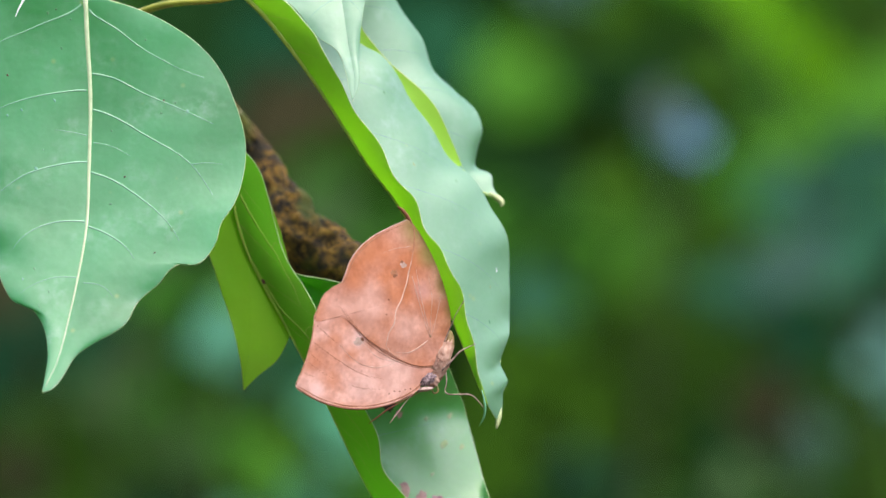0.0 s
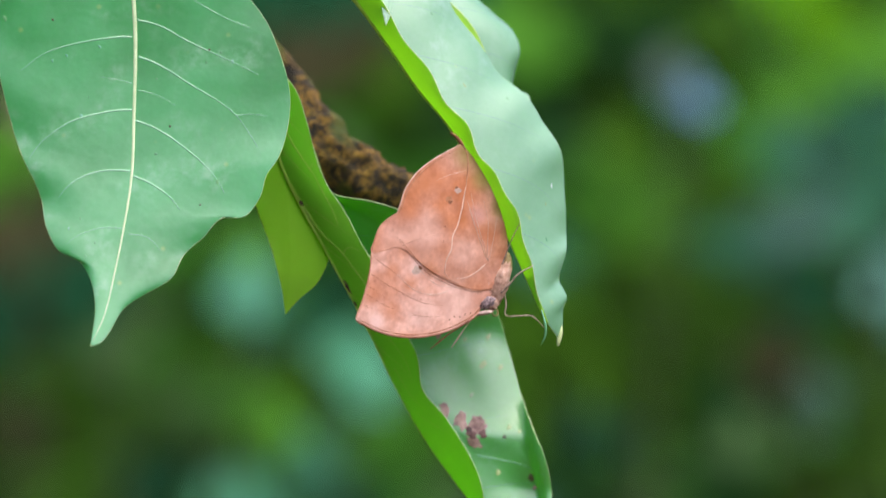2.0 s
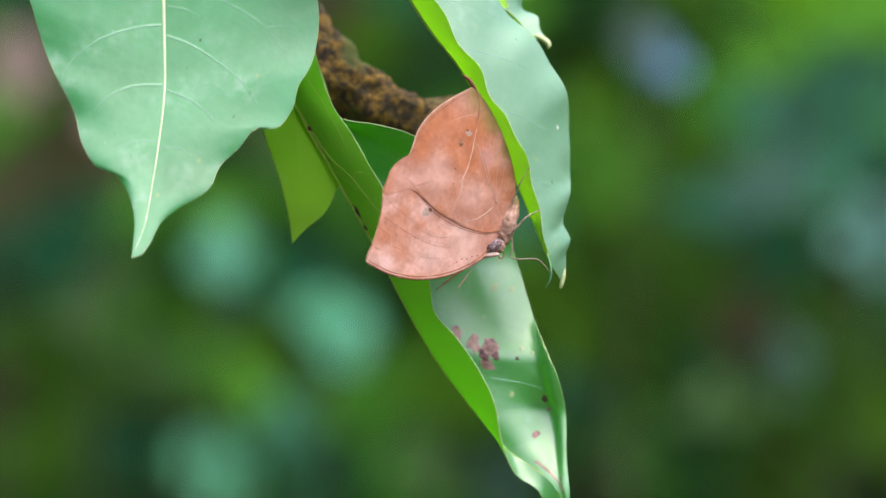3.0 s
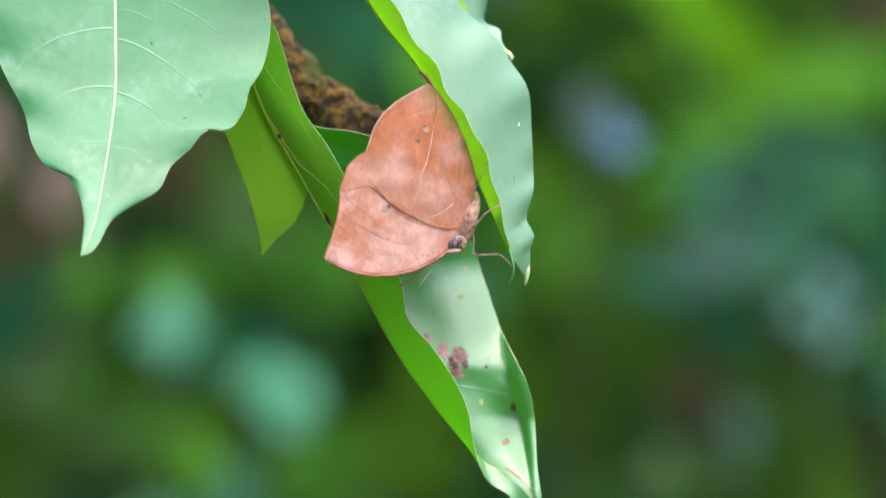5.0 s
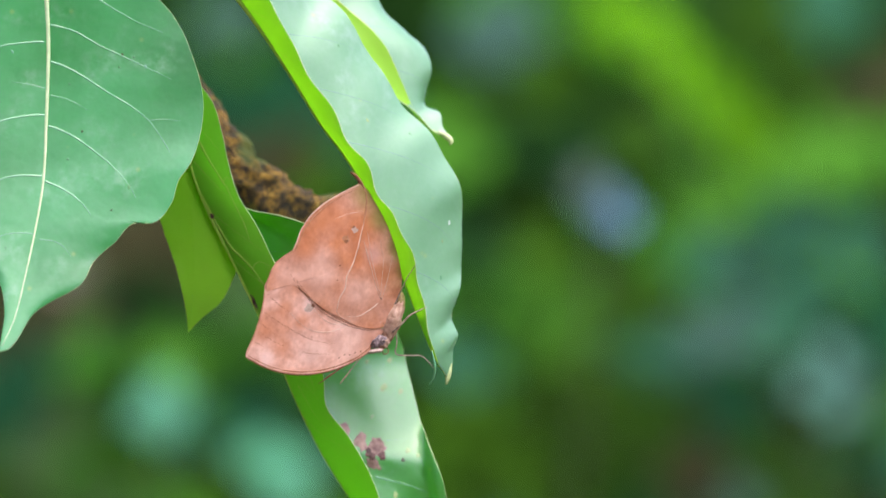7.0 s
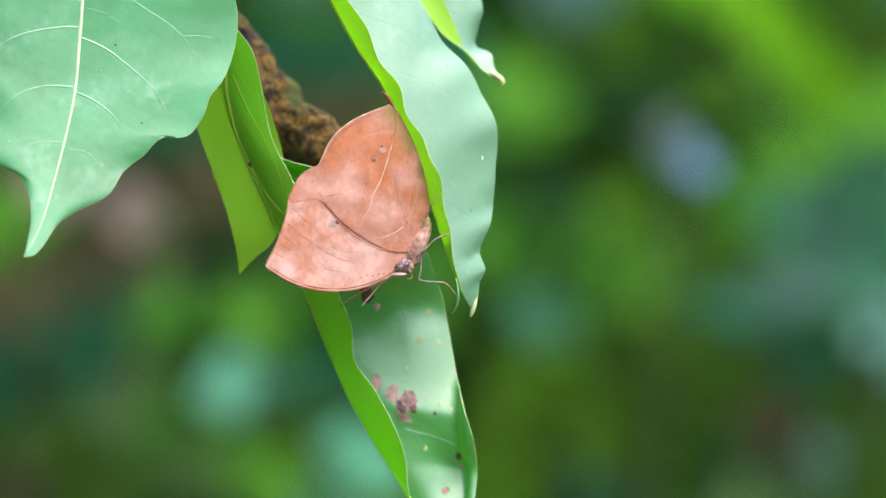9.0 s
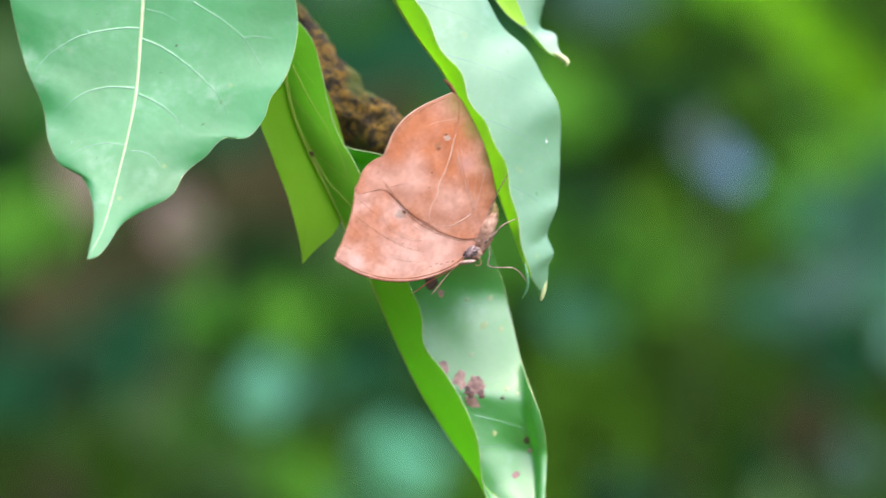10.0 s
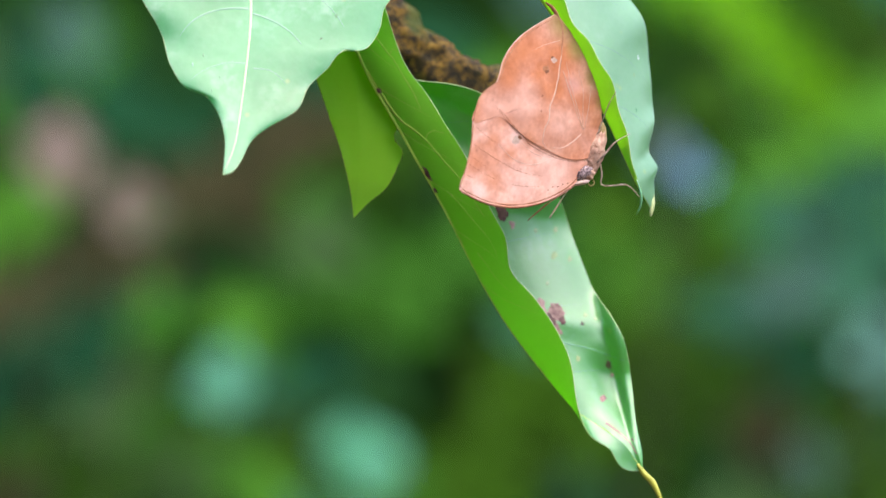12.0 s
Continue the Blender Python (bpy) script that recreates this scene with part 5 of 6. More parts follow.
MARK_X = 5.97
for x, z, size, mat in ((-5.36, 14.7, 0.688912, WING_LINE), (-3.21, 17.6, 1.0, GREY_SCALES), (-3.5, 18.2, 0.5, WING_LINE), (-5.5, 15.2, 1.1, WING_EDGE), (-14.24, -2.6, 0.688912, WING_LINE), (-15.16, -3.21, 1.22473, GREY_SCALES), (-10.72, 19.6, 0.382729, WING_LINE), (-7.65, 4.13, 0.306183, WING_LINE), (-7.04, 8.11, 0.306183, WING_LINE)):
    wing_mark(x, z, size, mat, int(x * 10))
for x, z, size, mat in ((-22.81, -17.80, 0.29, WING_LINE), (-21.37, -17.79, 0.25, WING_LINE), (-19.93, -17.84, 0.18, WING_LINE), (-18.49, -19.31, 0.17, WING_LINE), (-17.05, -18.80, 0.21, WING_LINE), (-15.61, -18.51, 0.21, WING_LINE), (-14.17, -18.07, 0.26, WING_LINE), (-12.72, -17.83, 0.17, WING_LINE), (-11.28, -17.59, 0.18, WING_LINE), (-9.84, -18.00, 0.28, WING_LINE), (-8.40, -17.73, 0.16, WING_LINE), (-6.96, -17.26, 0.29, WING_LINE), (-5.52, -16.64, 0.23, WING_LINE), (-4.08, -16.74, 0.24, WING_LINE), (-2.64, -16.25, 0.24, WING_LINE), (-1.20, -16.02, 0.24, WING_LINE), (0.24, -16.11, 0.23, WING_LINE), (1.68, -14.37, 0.15, WING_LINE), (-25.72, -16.07, 0.92, WING_VEIN), (-17.30, -6.12, 0.31, WING_EDGE), (-25.11, -8.73, 0.23, WING_LINE), (-27.86, -11.02, 0.23, WING_LINE), (-12.09, -13.01, 0.24, WING_LINE), (-7.04, -8.73, 0.24, WING_LINE)):
    wing_mark(x, z, size, mat, int(x * 13), "wing_speck", True)


def blob(name, centre, size, material, turn=0.0, hair=0.12, label=""):
    """A furry rounded body piece."""
    verts, faces, nu, nv = [], [], 20, 14
    c = Vector(centre)
    rot2 = Euler((0, radians(turn), 0)).to_matrix()
    for j in range(nv + 1):
        b = math.pi * j / nv
        for i in range(nu):
            a = 2 * math.pi * i / nu
            d = Vector((math.sin(b) * math.cos(a), math.sin(b) * math.sin(a), math.cos(b)))
            k = 1 + hair * noise.noise(d * 6 + c)
            verts.append((c + rot2 @ Vector((d.x * size[0] * k, d.y * size[1] * k, d.z * size[2] * k))) * MM)
    for j in range(nv):
        for i in range(nu):
            n = (i + 1) % nu
            faces.append((j * nu + i, (j + 1) * nu + i, (j + 1) * nu + n, j * nu + n))
    return link_mesh(name, verts, faces, [material], butterfly, label=label)


blob("abdomen", (9.49, 1.76, -3.24), (1.2, 1.3, 3.0), OLIVE_FUR, -4, 0.25, "olive-brown furry abdomen")
blob("thorax", (7.04, 0.54, -9.2), (2.1, 1.6, 6.3), FUR, 22, 0.35, "peach furry thorax")
head = blob("head", (4.75, -0.61, -13.92), (1.8, 1.3, 1.9), FUR, 30, 0.4, "furry head")
blob("eye", (3.53, -2.14, -13.58), (2.2, 0.5, 1.2), EYE_DARK, -34, 0.7, "dark purplish compound eye")
blob("palp", (2.46, -1.76, -16.19), (2.5, 0.8, 0.6), PALP, -8, 0.5, "pale furry palp")


def fur_tufts():
    """Short scale hairs that break the outline of head and thorax."""
    rnd = random.Random(12)
    verts, faces = [], []
    for cx, cz, n in ((7.2, -8.73, 70), (4.9, -13.01, 50), (5.51, -11.02, 50)):
        for k in range(n):
            a = rnd.uniform(0, 2 * math.pi)
            o = Vector((cx + rnd.gauss(0, 0.8), rnd.uniform(-1.6, -0.6), cz + rnd.gauss(0, 1.2)))
            d = Vector((math.cos(a), -0.7, math.sin(a))).normalized() * rnd.uniform(0.6, 1.3)
            s = d.cross(Vector((0, 1, 0.2))).normalized() * 0.08
            i = len(verts)
            verts += [(o - s) * MM, (o + s) * MM, (o + d) * MM, (o + d * 0.4 + Vector((0, 0.15, 0))) * MM]
            faces += [(i, i + 1, i + 2), (i, i + 3, i + 2), (i + 1, i + 2, i + 3)]
    ob = link_mesh("fur", verts, faces, [FUR], butterfly, label="short peach body hairs")
    ob["kind"] = "stuff"


fur_tufts()
tube("antenna", [(1.53, 0, -16.69), (-2.14, -0.92, -18.81), (-6.72, -1.53, -21.24), (-10.54, -1.84, -23.98), (-12.53, -1.84, -25.51)], [0.12, 0.11, 0.12, 0.2, 0.22, 0.08], FEELER_RED, butterfly, steps=20, label="reddish clubbed antenna")
tube("antenna", [(1.23, -0.92, -15.75), (-1.82, -2.45, -18.77), (-4.42, -3.06, -22.11), (-6.71, -3.37, -25.16)], [0.11, 0.1, 0.11, 0.24, 0.14], FEELER_PALE, butterfly, steps=20, label="pale-tipped antenna")
for pts, rr in (
    ([(7.96, -0.92, -3.35), (9.64, -1.53, 0.79), (11.32, -2.45, 4.62), (13.31, -3.37, 7.84)], [0.225, 0.165, 0.128, 0.105]),
    ([(7.35, -1.22, -11), (9.64, -2.14, -8.69), (12.24, -2.76, -5.92), (16.52, -2.14, -3.79)], [0.338, 0.27, 0.21, 0.105]),
    ([(7.96, 0.92, -8.74), (8.57, 0, -14.54), (8.27, 0, -17.15), (11.94, 0, -17.61), (15.16, 0.61, -17.77), (17.46, 1.53, -19.79), (18.54, 1.84, -21.33)], [0.225, 0.203, 0.195, 0.165, 0.15, 0.12]),
):
    tube("leg", pts, rr, LEG, butterfly, steps=22)
tube("proboscis", [(4.59, 0, -16.38), (5.21, 0, -17.3), (6.28, 0, -16.69), (5.82, 0, -15.16)], [0.2, 0.2, 0.18, 0.15], OLIVE_FUR, butterfly, steps=14)
tube("wing_tail", [(-0.9, -3.44, 28.31), (-1.81, -3.9, 30.14), (-3.03, -4.52, 31.97), (-4.55, -5.28, 33.18)], [0.4, 0.55, 0.5, 0.25], WING_LINE, hind, steps=12, flat=0.4, label="short dark tail of the hindwing")

# ---------------------------------------------------------------- what moves
def motions():
    broad_rows = [(0, pose(-0.09225, -0.004, 1.35454, 0.01, 0.15, 0.35)),
        (0.5, pose(-0.08989, -0.00402, 1.35282, 3.44, 1.31, 2.96)),
        (1, pose(-0.086, -0.00391, 1.35546, 2.29, 0.75, 5.49)),
        (1.5, pose(-0.08335, -0.00396, 1.35557, 3.99, 0.57, 6.06)),
        (2, pose(-0.0825, -0.004, 1.35674, 4.96, 1.51, 6.33)),
        (2.5, pose(-0.07683, -0.00374, 1.35933, 5.72, 1.03, 6.54)),
        (3, pose(-0.06606, -0.00332, 1.36921, 1.82, -0.13, 8.31)),
        (3.2, pose(-0.06169, -0.00321, 1.37626, 1.69, -0.08, 8.13)),
        (4.8, pose(-0.06492, -0.00289, 1.38664, -0.20, 0.58, 7.44)),
        (5, pose(-0.06569, -0.00301, 1.38805, -0.63, 0.19, 7.38)),
        (5.5, pose(-0.06859, -0.00287, 1.38989, -0.77, -0.97, 4.63)),
        (6, pose(-0.07248, -0.00279, 1.39093, 0.79, 0.96, 6.40)),
        (6.5, pose(-0.07877, -0.00261, 1.3878, 5.29, 0.72, 4.48)),
        (7, pose(-0.085, -0.00315, 1.38518, 6.64, 1.47, 3.49)),
        (7.2, pose(-0.08668, -0.00314, 1.38523, 6.23, 1.67, 2.39)),
        (8.8, pose(-0.09612, -0.00415, 1.39646, 1.89, 2.89, 1.98)),
        (9, pose(-0.09759, -0.00425, 1.39586, 3.27, 3.61, 3.48)),
        (9.5, pose(-0.09713, -0.00457, 1.39387, 5.70, 3.62, 3.53)),
        (10, pose(-0.09054, -0.00474, 1.39592, 3.72, 3.53, 5.16)),
        (10.5, pose(-0.08136, -0.00471, 1.40064, 0.69, 2.34, 5.67)),
        (11, pose(-0.07046, -0.00454, 1.40121, 1.22, 0.79, 7.22)),
        (11.5, pose(-0.05715, -0.00428, 1.40591, 0.45, 0.34, 9.65)),
        (12, pose(-0.04809, -0.00424, 1.41826, -1.75, -0.5, 9.88))]
    perch_rows = [(0, pose(-0.00757, 0, 1.32822, 0.01, 0.02, -0.06)),
        (0.5, pose(-0.00567, -3e-05, 1.32819, 2.59, 0.43, -1.05)),
        (1, pose(-0.00244, -4e-05, 1.32705, 6.19, -0.01, 1.63)),
        (1.5, pose(0.00507, -5e-05, 1.33186, 3.25, -2.82, 6.79)),
        (2, pose(0.00614, -4e-05, 1.33712, 4.24, -2.35, -0.69)),
        (2.5, pose(0.01017, -1e-05, 1.33908, 3.52, -1.54, 0.99)),
        (3, pose(0.01613, -0, 1.34226, 6.4, -0.91, 2.23)),
        (3.2, pose(0.01873, -6e-05, 1.34541, 5.66, -0.58, 5.99)),
        (4.8, pose(0.01884, -0.00012, 1.36075, 7.17, -1.76, -2.84)),
        (5, pose(0.01894, -9e-05, 1.36289, 5.19, -2.27, -0.43)),
        (5.5, pose(0.01746, -2e-05, 1.36585, 4.2, -2.76, 0.19)),
        (6, pose(0.01149, -2e-05, 1.36329, 4.2, -0.56, 1.02)),
        (6.5, pose(0.00403, 0.00021, 1.35969, 5.69, 0.5, 1.27)),
        (7, pose(-0.00155, 0.00016, 1.35673, 9.87, 0.89, -0.63)),
        (7.2, pose(-0.00299, 0.00014, 1.35659, 9.09, 1.32, -0.11)),
        (8.8, pose(-0.01453, -4e-05, 1.3644, 4.02, 3.05, -3.52)),
        (9, pose(-0.01549, -6e-05, 1.36459, 3.01, 3.42, -3.81)),
        (9.5, pose(-0.01482, -0.0001, 1.36637, 3.27, 2.61, -5.78)),
        (10, pose(-0.00677, -6e-05, 1.36832, 3.79, 1.33, -3.78)),
        (10.5, pose(0.00306, 0.0001, 1.37045, 6.84, -0.06, -3.31)),
        (11, pose(0.01357, 0.00023, 1.37394, 5.17, -1.52, 0.06)),
        (11.5, pose(0.02614, 5e-05, 1.38105, 2.36, -2.99, 2.14)),
        (12, pose(0.0345, -0.00017, 1.39064, 3.62, -3.7, 4.04))]
    lower_rows = [(0, pose(-0.00789, 0.018, 1.28952, 7.24, 2.22, -11.63)),
        (0.5, pose(-0.00868, 0.01792, 1.29253, 6.53, 5.25, -11.66)),
        (1, pose(-0.00695, 0.01791, 1.2944, 6.52, 5.22, -11.73)),
        (1.5, pose(-0.00476, 0.01784, 1.29511, 6.6, 4.43, -11.68)),
        (2, pose(0.00107, 0.01767, 1.29951, 6.92, 1.7, -11.57)),
        (2.5, pose(0.00817, 0.01756, 1.30526, 7.3, 0.97, -12.48)),
        (3, pose(0.01225, 0.01757, 1.31014, 6.78, 0.51, -11.84)),
        (3.2, pose(0.01227, 0.01765, 1.31127, 6.76, 1.76, -12.03)),
        (4.8, pose(0.01777, 0.01795, 1.32624, 4.92, 0.81, -8.33)),
        (5, pose(0.01832, 0.01786, 1.32836, 4.31, -0.06, -7.34)),
        (5.5, pose(0.01337, 0.01788, 1.3274, 4.19, -0.1, -7.35)),
        (6, pose(0.00424, 0.01827, 1.32182, 4.2, 3.79, -7.55)),
        (6.5, pose(-0.00153, 0.01881, 1.32309, 4.66, 4.3, -7.67)),
        (7, pose(-0.00409, 0.01856, 1.32441, 5.07, 4.04, -8.13)),
        (7.2, pose(-0.00557, 0.01845, 1.32404, 5.41, 4.02, -8.94)),
        (8.8, pose(-0.01721, 0.01807, 1.3244, 7.47, 6.27, -13.33)),
        (9, pose(-0.01751, 0.01807, 1.32401, 7.87, 6.63, -14.12)),
        (9.5, pose(-0.01708, 0.01806, 1.325, 8.15, 5.73, -13.91)),
        (10, pose(-0.00797, 0.01807, 1.32852, 6.02, 4.46, -9.57)),
        (10.5, pose(0.00136, 0.01809, 1.33223, 3.55, 2.9, -5.27)),
        (11, pose(0.00833, 0.01814, 1.33426, 1.49, 2.13, -1.95)),
        (11.5, pose(0.01928, 0.01809, 1.34041, 0.63, 0.98, -0.64)),
        (12, pose(0.02698, 0.018, 1.35035, 0.24, -0.29, -0.03))]
    hanging_rows = [(0, pose(-0.05473, 0.024, 1.31241, 0, 0.83, 0)),
        (0.5, pose(-0.05185, 0.02394, 1.31555, -0.08, -0.44, 0.02)),
        (1, pose(-0.0519, 0.02399, 1.31754, -0.1, -0.09, -0.05)),
        (1.5, pose(-0.05061, 0.02392, 1.31774, -0.18, 0.13, -0.01)),
        (2, pose(-0.04517, 0.02378, 1.32138, -0.42, -1.36, 0.08)),
        (2.5, pose(-0.0399, 0.02383, 1.32545, -0.72, -0.68, -0)),
        (3, pose(-0.03534, 0.02402, 1.33017, -0.8, -0.36, -0.21)),
        (3.2, pose(-0.03433, 0.02417, 1.33218, -0.57, -0.15, -0.38)),
        (4.8, pose(-0.03056, 0.02465, 1.34504, 0.08, -1.37, -0.86)),
        (5, pose(-0.02983, 0.02448, 1.34688, -0.09, -2.17, -0.7)),
        (5.5, pose(-0.03397, 0.02454, 1.34711, -0.22, -1.02, -0.7)),
        (6, pose(-0.04209, 0.02492, 1.34406, 0.24, 1.01, -0.91)),
        (6.5, pose(-0.04702, 0.02536, 1.34574, 0.76, 0.07, -1.07)),
        (7, pose(-0.05037, 0.02487, 1.34669, 0.65, -0.05, -0.69)),
        (7.2, pose(-0.05202, 0.0248, 1.34638, 0.49, 0.2, -0.66)),
        (8.8, pose(-0.05877, 0.02399, 1.34983, 0.15, -0.44, 0.02)),
        (9, pose(-0.05777, 0.02394, 1.34956, 0.19, -1.04, 0.06)),
        (9.5, pose(-0.05554, 0.02378, 1.35145, 0.24, -2.46, 0.24)),
        (10, pose(-0.04989, 0.02369, 1.35273, 0.2, -1.86, 0.39)),
        (10.5, pose(-0.04385, 0.02365, 1.35357, 0, -1.06, 0.55)),
        (11, pose(-0.03886, 0.02371, 1.35432, -0.07, 0.08, 0.55)),
        (11.5, pose(-0.02994, 0.0239, 1.35898, 0.1, 0.73, 0.19)),
        (12, pose(-0.02373, 0.02396, 1.36644, 0.24, 0, -0.03))]
    limb_rows = [(0, pose(-0.04003, 0.07214, 1.35972, 0, 0.78, 0)),
        (0.5, pose(-0.03842, 0.07215, 1.36259, -0.08, 0.44, 0.02)),
        (1, pose(-0.0381, 0.0722, 1.36452, -0.1, 0.07, -0.05)),
        (1.5, pose(-0.03652, 0.0722, 1.36534, -0.18, -0.1, -0.01)),
        (2, pose(-0.03251, 0.07229, 1.36884, -0.42, -0.58, 0.07)),
        (2.5, pose(-0.02635, 0.07258, 1.37363, -0.72, -0.7, -0)),
        (3, pose(-0.0213, 0.0728, 1.37899, -0.8, -0.22, -0.21)),
        (3.2, pose(-0.02, 0.07271, 1.38154, -0.57, 0.05, -0.38)),
        (4.8, pose(-0.01747, 0.07254, 1.39358, 0.08, -0.26, -0.86)),
        (5, pose(-0.01758, 0.07256, 1.39572, -0.09, -0.97, -0.7)),
        (5.5, pose(-0.02059, 0.07271, 1.39632, -0.22, -0.76, -0.7)),
        (6, pose(-0.02676, 0.07262, 1.39356, 0.24, 1.6, -0.91)),
        (6.5, pose(-0.03294, 0.07262, 1.3932, 0.76, 0.88, -1.06)),
        (7, pose(-0.03651, 0.07232, 1.39404, 0.65, 0.31, -0.69)),
        (7.2, pose(-0.03796, 0.07238, 1.39349, 0.49, 0.26, -0.66)),
        (8.8, pose(-0.04557, 0.07201, 1.39687, 0.15, -0.15, 0.02)),
        (9, pose(-0.04516, 0.07195, 1.39636, 0.19, 0.32, 0.07)),
        (9.5, pose(-0.04432, 0.07179, 1.39756, 0.24, 0.31, 0.25)),
        (10, pose(-0.03791, 0.07176, 1.39974, 0.2, -0.32, 0.4)),
        (10.5, pose(-0.03082, 0.07193, 1.40244, -0, -0.89, 0.55)),
        (11, pose(-0.02446, 0.07205, 1.4037, -0.07, 0.05, 0.55)),
        (11.5, pose(-0.01455, 0.072, 1.40911, 0.1, 1.72, 0.19)),
        (12, pose(-0.00888, 0.07188, 1.41848, 0.24, -0.14, -0.03))]
    rear_rows = [(0, pose(0.01579, 0.034, 1.36391, 0, -0, 0)),
        (0.5, pose(0.01626, 0.03403, 1.36438, -0.08, -0, 0.02)),
        (1, pose(0.01892, 0.03402, 1.36814, -0.1, -0, -0.05)),
        (1.5, pose(0.02095, 0.03407, 1.37032, -0.18, -0, -0.01)),
        (2, pose(0.02439, 0.03425, 1.37376, -0.42, -0, 0.07)),
        (2.5, pose(0.02845, 0.03447, 1.37705, -0.72, -0, -0.01)),
        (3, pose(0.03487, 0.03453, 1.38486, -0.8, -0, -0.21)),
        (3.2, pose(0.03659, 0.03425, 1.38768, -0.57, -0, -0.38)),
        (4.8, pose(0.03955, 0.03352, 1.40003, 0.08, -0, -0.86)),
        (5, pose(0.0383, 0.03374, 1.40144, -0.09, -0, -0.7)),
        (5.5, pose(0.03674, 0.03389, 1.40378, -0.22, -0, -0.71)),
        (6, pose(0.03251, 0.03349, 1.40222, 0.24, -0, -0.92)),
        (6.5, pose(0.02594, 0.03328, 1.40018, 0.76, -0, -1.07)),
        (7, pose(0.02141, 0.03341, 1.3994, 0.65, -0, -0.69)),
        (7.2, pose(0.02016, 0.03352, 1.39831, 0.49, -0, -0.66)),
        (8.8, pose(0.01219, 0.03387, 1.40034, 0.15, -0, 0.02)),
        (9, pose(0.01407, 0.03385, 1.40269, 0.19, -0, 0.07)),
        (9.5, pose(0.01736, 0.03387, 1.40691, 0.24, -0, 0.25)),
        (10, pose(0.02236, 0.034, 1.40832, 0.2, -0, 0.4)),
        (10.5, pose(0.0297, 0.03436, 1.41254, 0, -0, 0.55)),
        (11, pose(0.03564, 0.03449, 1.41488, -0.07, -0, 0.55)),
        (11.5, pose(0.0455, 0.03404, 1.42098, 0.1, -0, 0.19)),
        (12, pose(0.053, 0.03366, 1.43036, 0.24, -0, -0.03))]
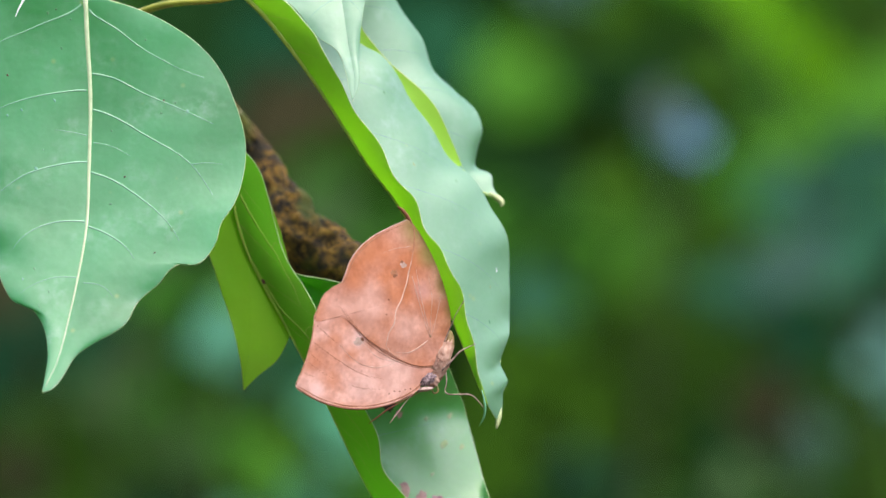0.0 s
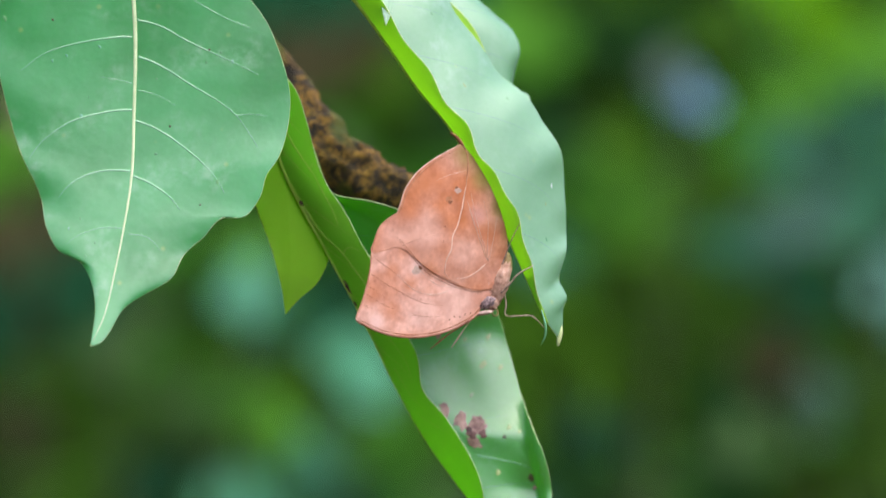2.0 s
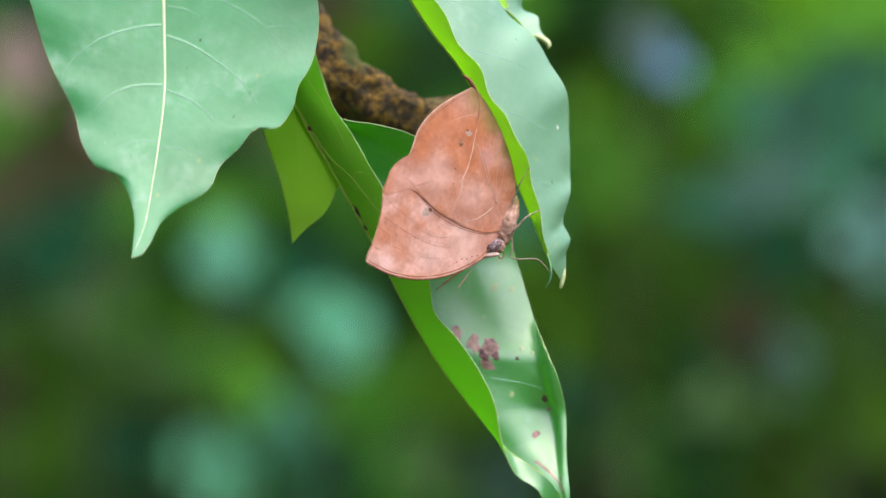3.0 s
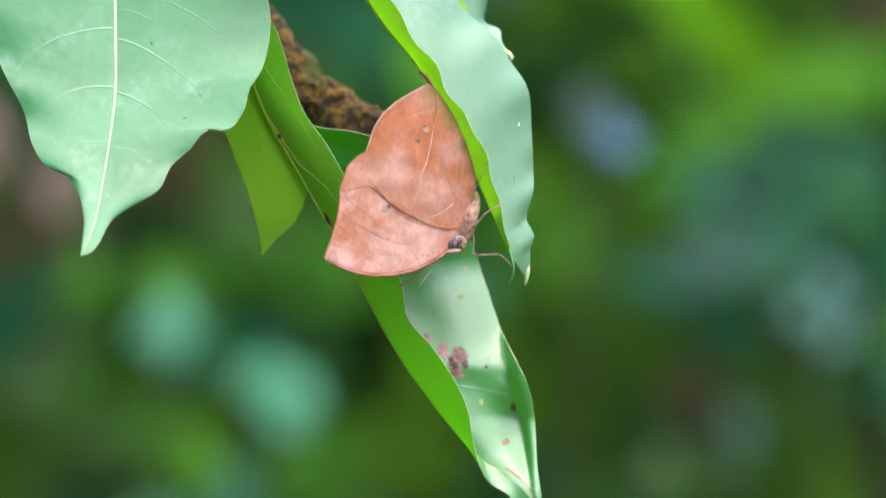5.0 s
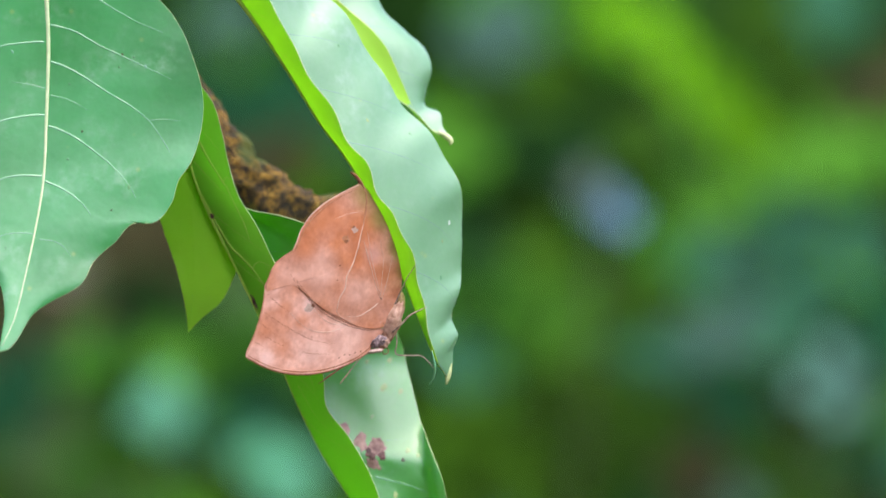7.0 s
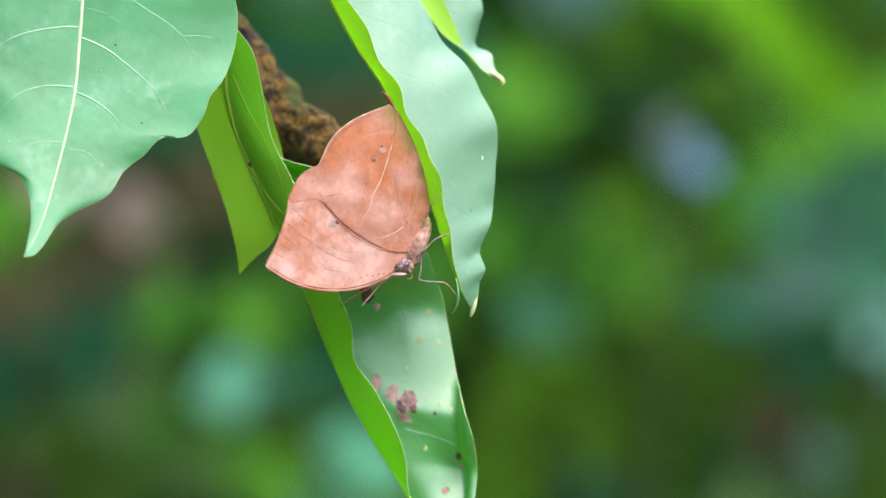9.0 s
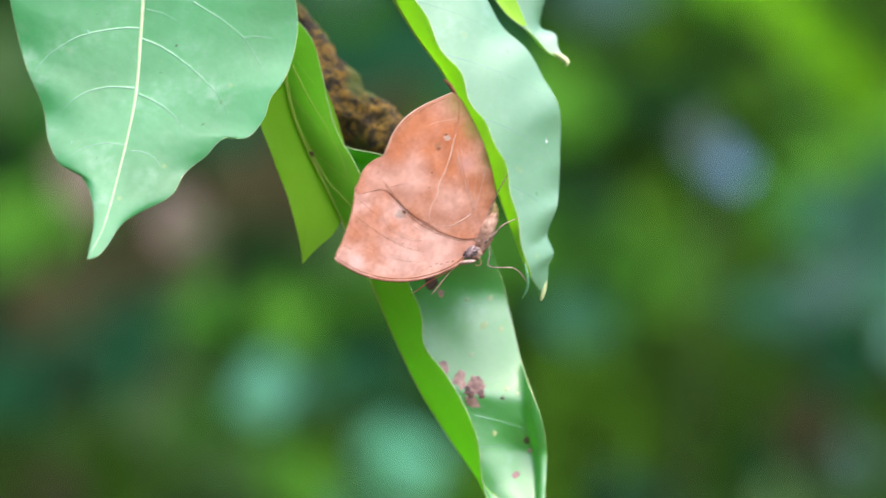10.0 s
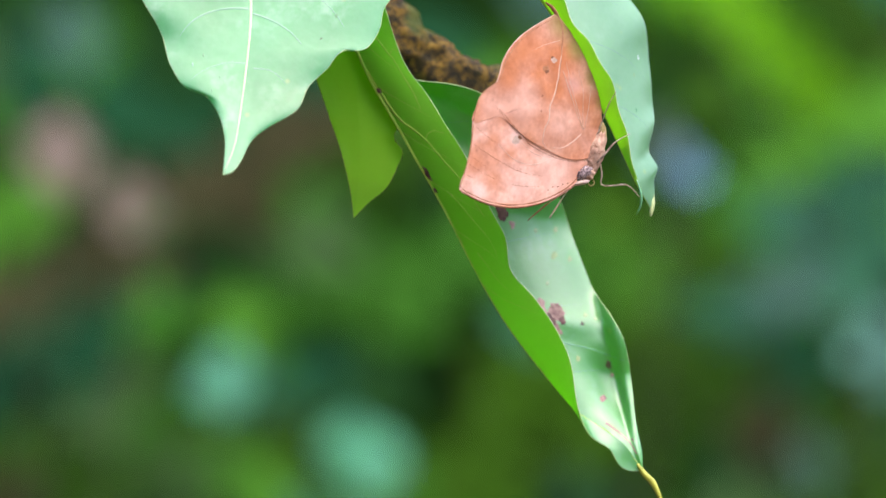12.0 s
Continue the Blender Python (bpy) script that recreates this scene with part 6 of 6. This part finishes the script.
    tip_rows = [(0, pose(-0.02443, -0.004, 1.40207, 0, -0, 0)),
        (0.5, pose(-0.0229, -0.00393, 1.40481, -0.08, -0, 0.02)),
        (1, pose(-0.02259, -0.00387, 1.40665, -0.1, -0, -0.05)),
        (1.5, pose(-0.02108, -0.00381, 1.40744, -0.18, -0, -0.01)),
        (2, pose(-0.01726, -0.00353, 1.41078, -0.42, -0, 0.07)),
        (2.5, pose(-0.01138, -0.00305, 1.41535, -0.72, -0, -0.01)),
        (3, pose(-0.00655, -0.00282, 1.42046, -0.8, -0, -0.21)),
        (3.2, pose(-0.00532, -0.00312, 1.42290, -0.57, -0, -0.38)),
        (4.8, pose(-0.0029, -0.00389, 1.45439, 0.08, -0, -0.86)),
        (5, pose(-0.003, -0.0037, 1.45643, -0.09, -0, -0.7)),
        (5.5, pose(-0.00588, -0.00346, 1.45701, -0.22, -0, -0.71)),
        (6, pose(-0.01178, -0.00394, 1.45437, 0.24, -0, -0.92)),
        (6.5, pose(-0.01768, -0.00436, 1.45403, 0.76, -0, -1.07)),
        (7, pose(-0.02108, -0.00449, 1.45483, 0.65, -0, -0.69)),
        (7.2, pose(-0.02246, -0.0043, 1.45430, 0.49, -0, -0.66)),
        (8.8, pose(-0.02972, -0.00424, 1.45753, 0.15, -0, 0.02)),
        (9, pose(-0.02934, -0.00431, 1.45704, 0.19, -0, 0.07)),
        (9.5, pose(-0.02852, -0.00446, 1.45819, 0.24, -0, 0.25)),
        (10, pose(-0.0224, -0.00442, 1.46027, 0.2, -0, 0.4)),
        (10.5, pose(-0.01564, -0.00408, 1.46285, 0, -0, 0.55)),
        (11, pose(-0.00957, -0.00391, 1.46405, -0.07, -0, 0.55)),
        (11.5, pose(-0.00011, -0.00416, 1.46921, 0.1, -0, 0.19)),
        (12, pose(0.0053, -0.00443, 1.47816, 0.24, -0, -0.03))]
    # saplings behind, swaying a little in the wind: seconds, metres to the right and up
    for sapling, sway in (
        (shoot_blue, [(0, 0.0000, 0.0050), (1.5, 0.0000, 0.0027), (3, 0.0003, 0.0000), (6.5, -0.0010, -0.0007), (9, 0.0000, 0.0013), (10.5, -0.0010, -0.0017), (12, 0.0017, -0.0007)]),
        (shoot_mint, [(0, -0.0041, 0.0103), (3, 0.0096, 0.0096), (6.5, 0.0034, 0.0076), (9, -0.0041, -0.0103), (10.5, -0.0034, -0.0117), (12, -0.0017, -0.0041)]),
        (shoot_low, [(0, -0.0069, 0.0000), (3, 0.0014, 0.0065), (6.5, -0.0034, 0.0114), (9, 0.0017, -0.0121), (10.5, 0.0052, -0.0121), (12, 0.0069, -0.0076)]),
        (shoot_frost, [(0, -0.0034, -0.0207), (1.5, -0.0028, -0.0086), (3, -0.0034, 0.0048), (6.5, 0.0052, 0.0062), (9, -0.0069, 0.0083), (12, -0.0086, 0.0010)]),
        (shoot_dead, [(0, 0.0000, 0.0000), (3, -0.0055, -0.0021), (6.5, 0.0000, -0.0034), (10.5, -0.0017, -0.0069), (12, 0.0069, 0.0079)]),
        (shoot_withered, [(0, 0.0000, 0.0000), (6.5, -0.0017, -0.0017), (9, -0.0048, 0.0000), (10.5, 0.0028, -0.0052), (12, -0.0007, 0.0062)]),
    ):
        x, y, z = sapling.location
        walk(sapling, [(t, pose(x + right, y, z + up)) for t, right, up in sway])
    walk(limb, limb_rows)
    walk(broad_leaf, broad_rows)
    walk(perch_leaf, perch_rows)
    walk(butterfly, perch_rows)
    walk(lower_leaf, lower_rows)
    walk(hanging_leaf, hanging_rows)
    walk(rear_leaf, rear_rows)
    walk(tip_leaf, tip_rows)


motions()
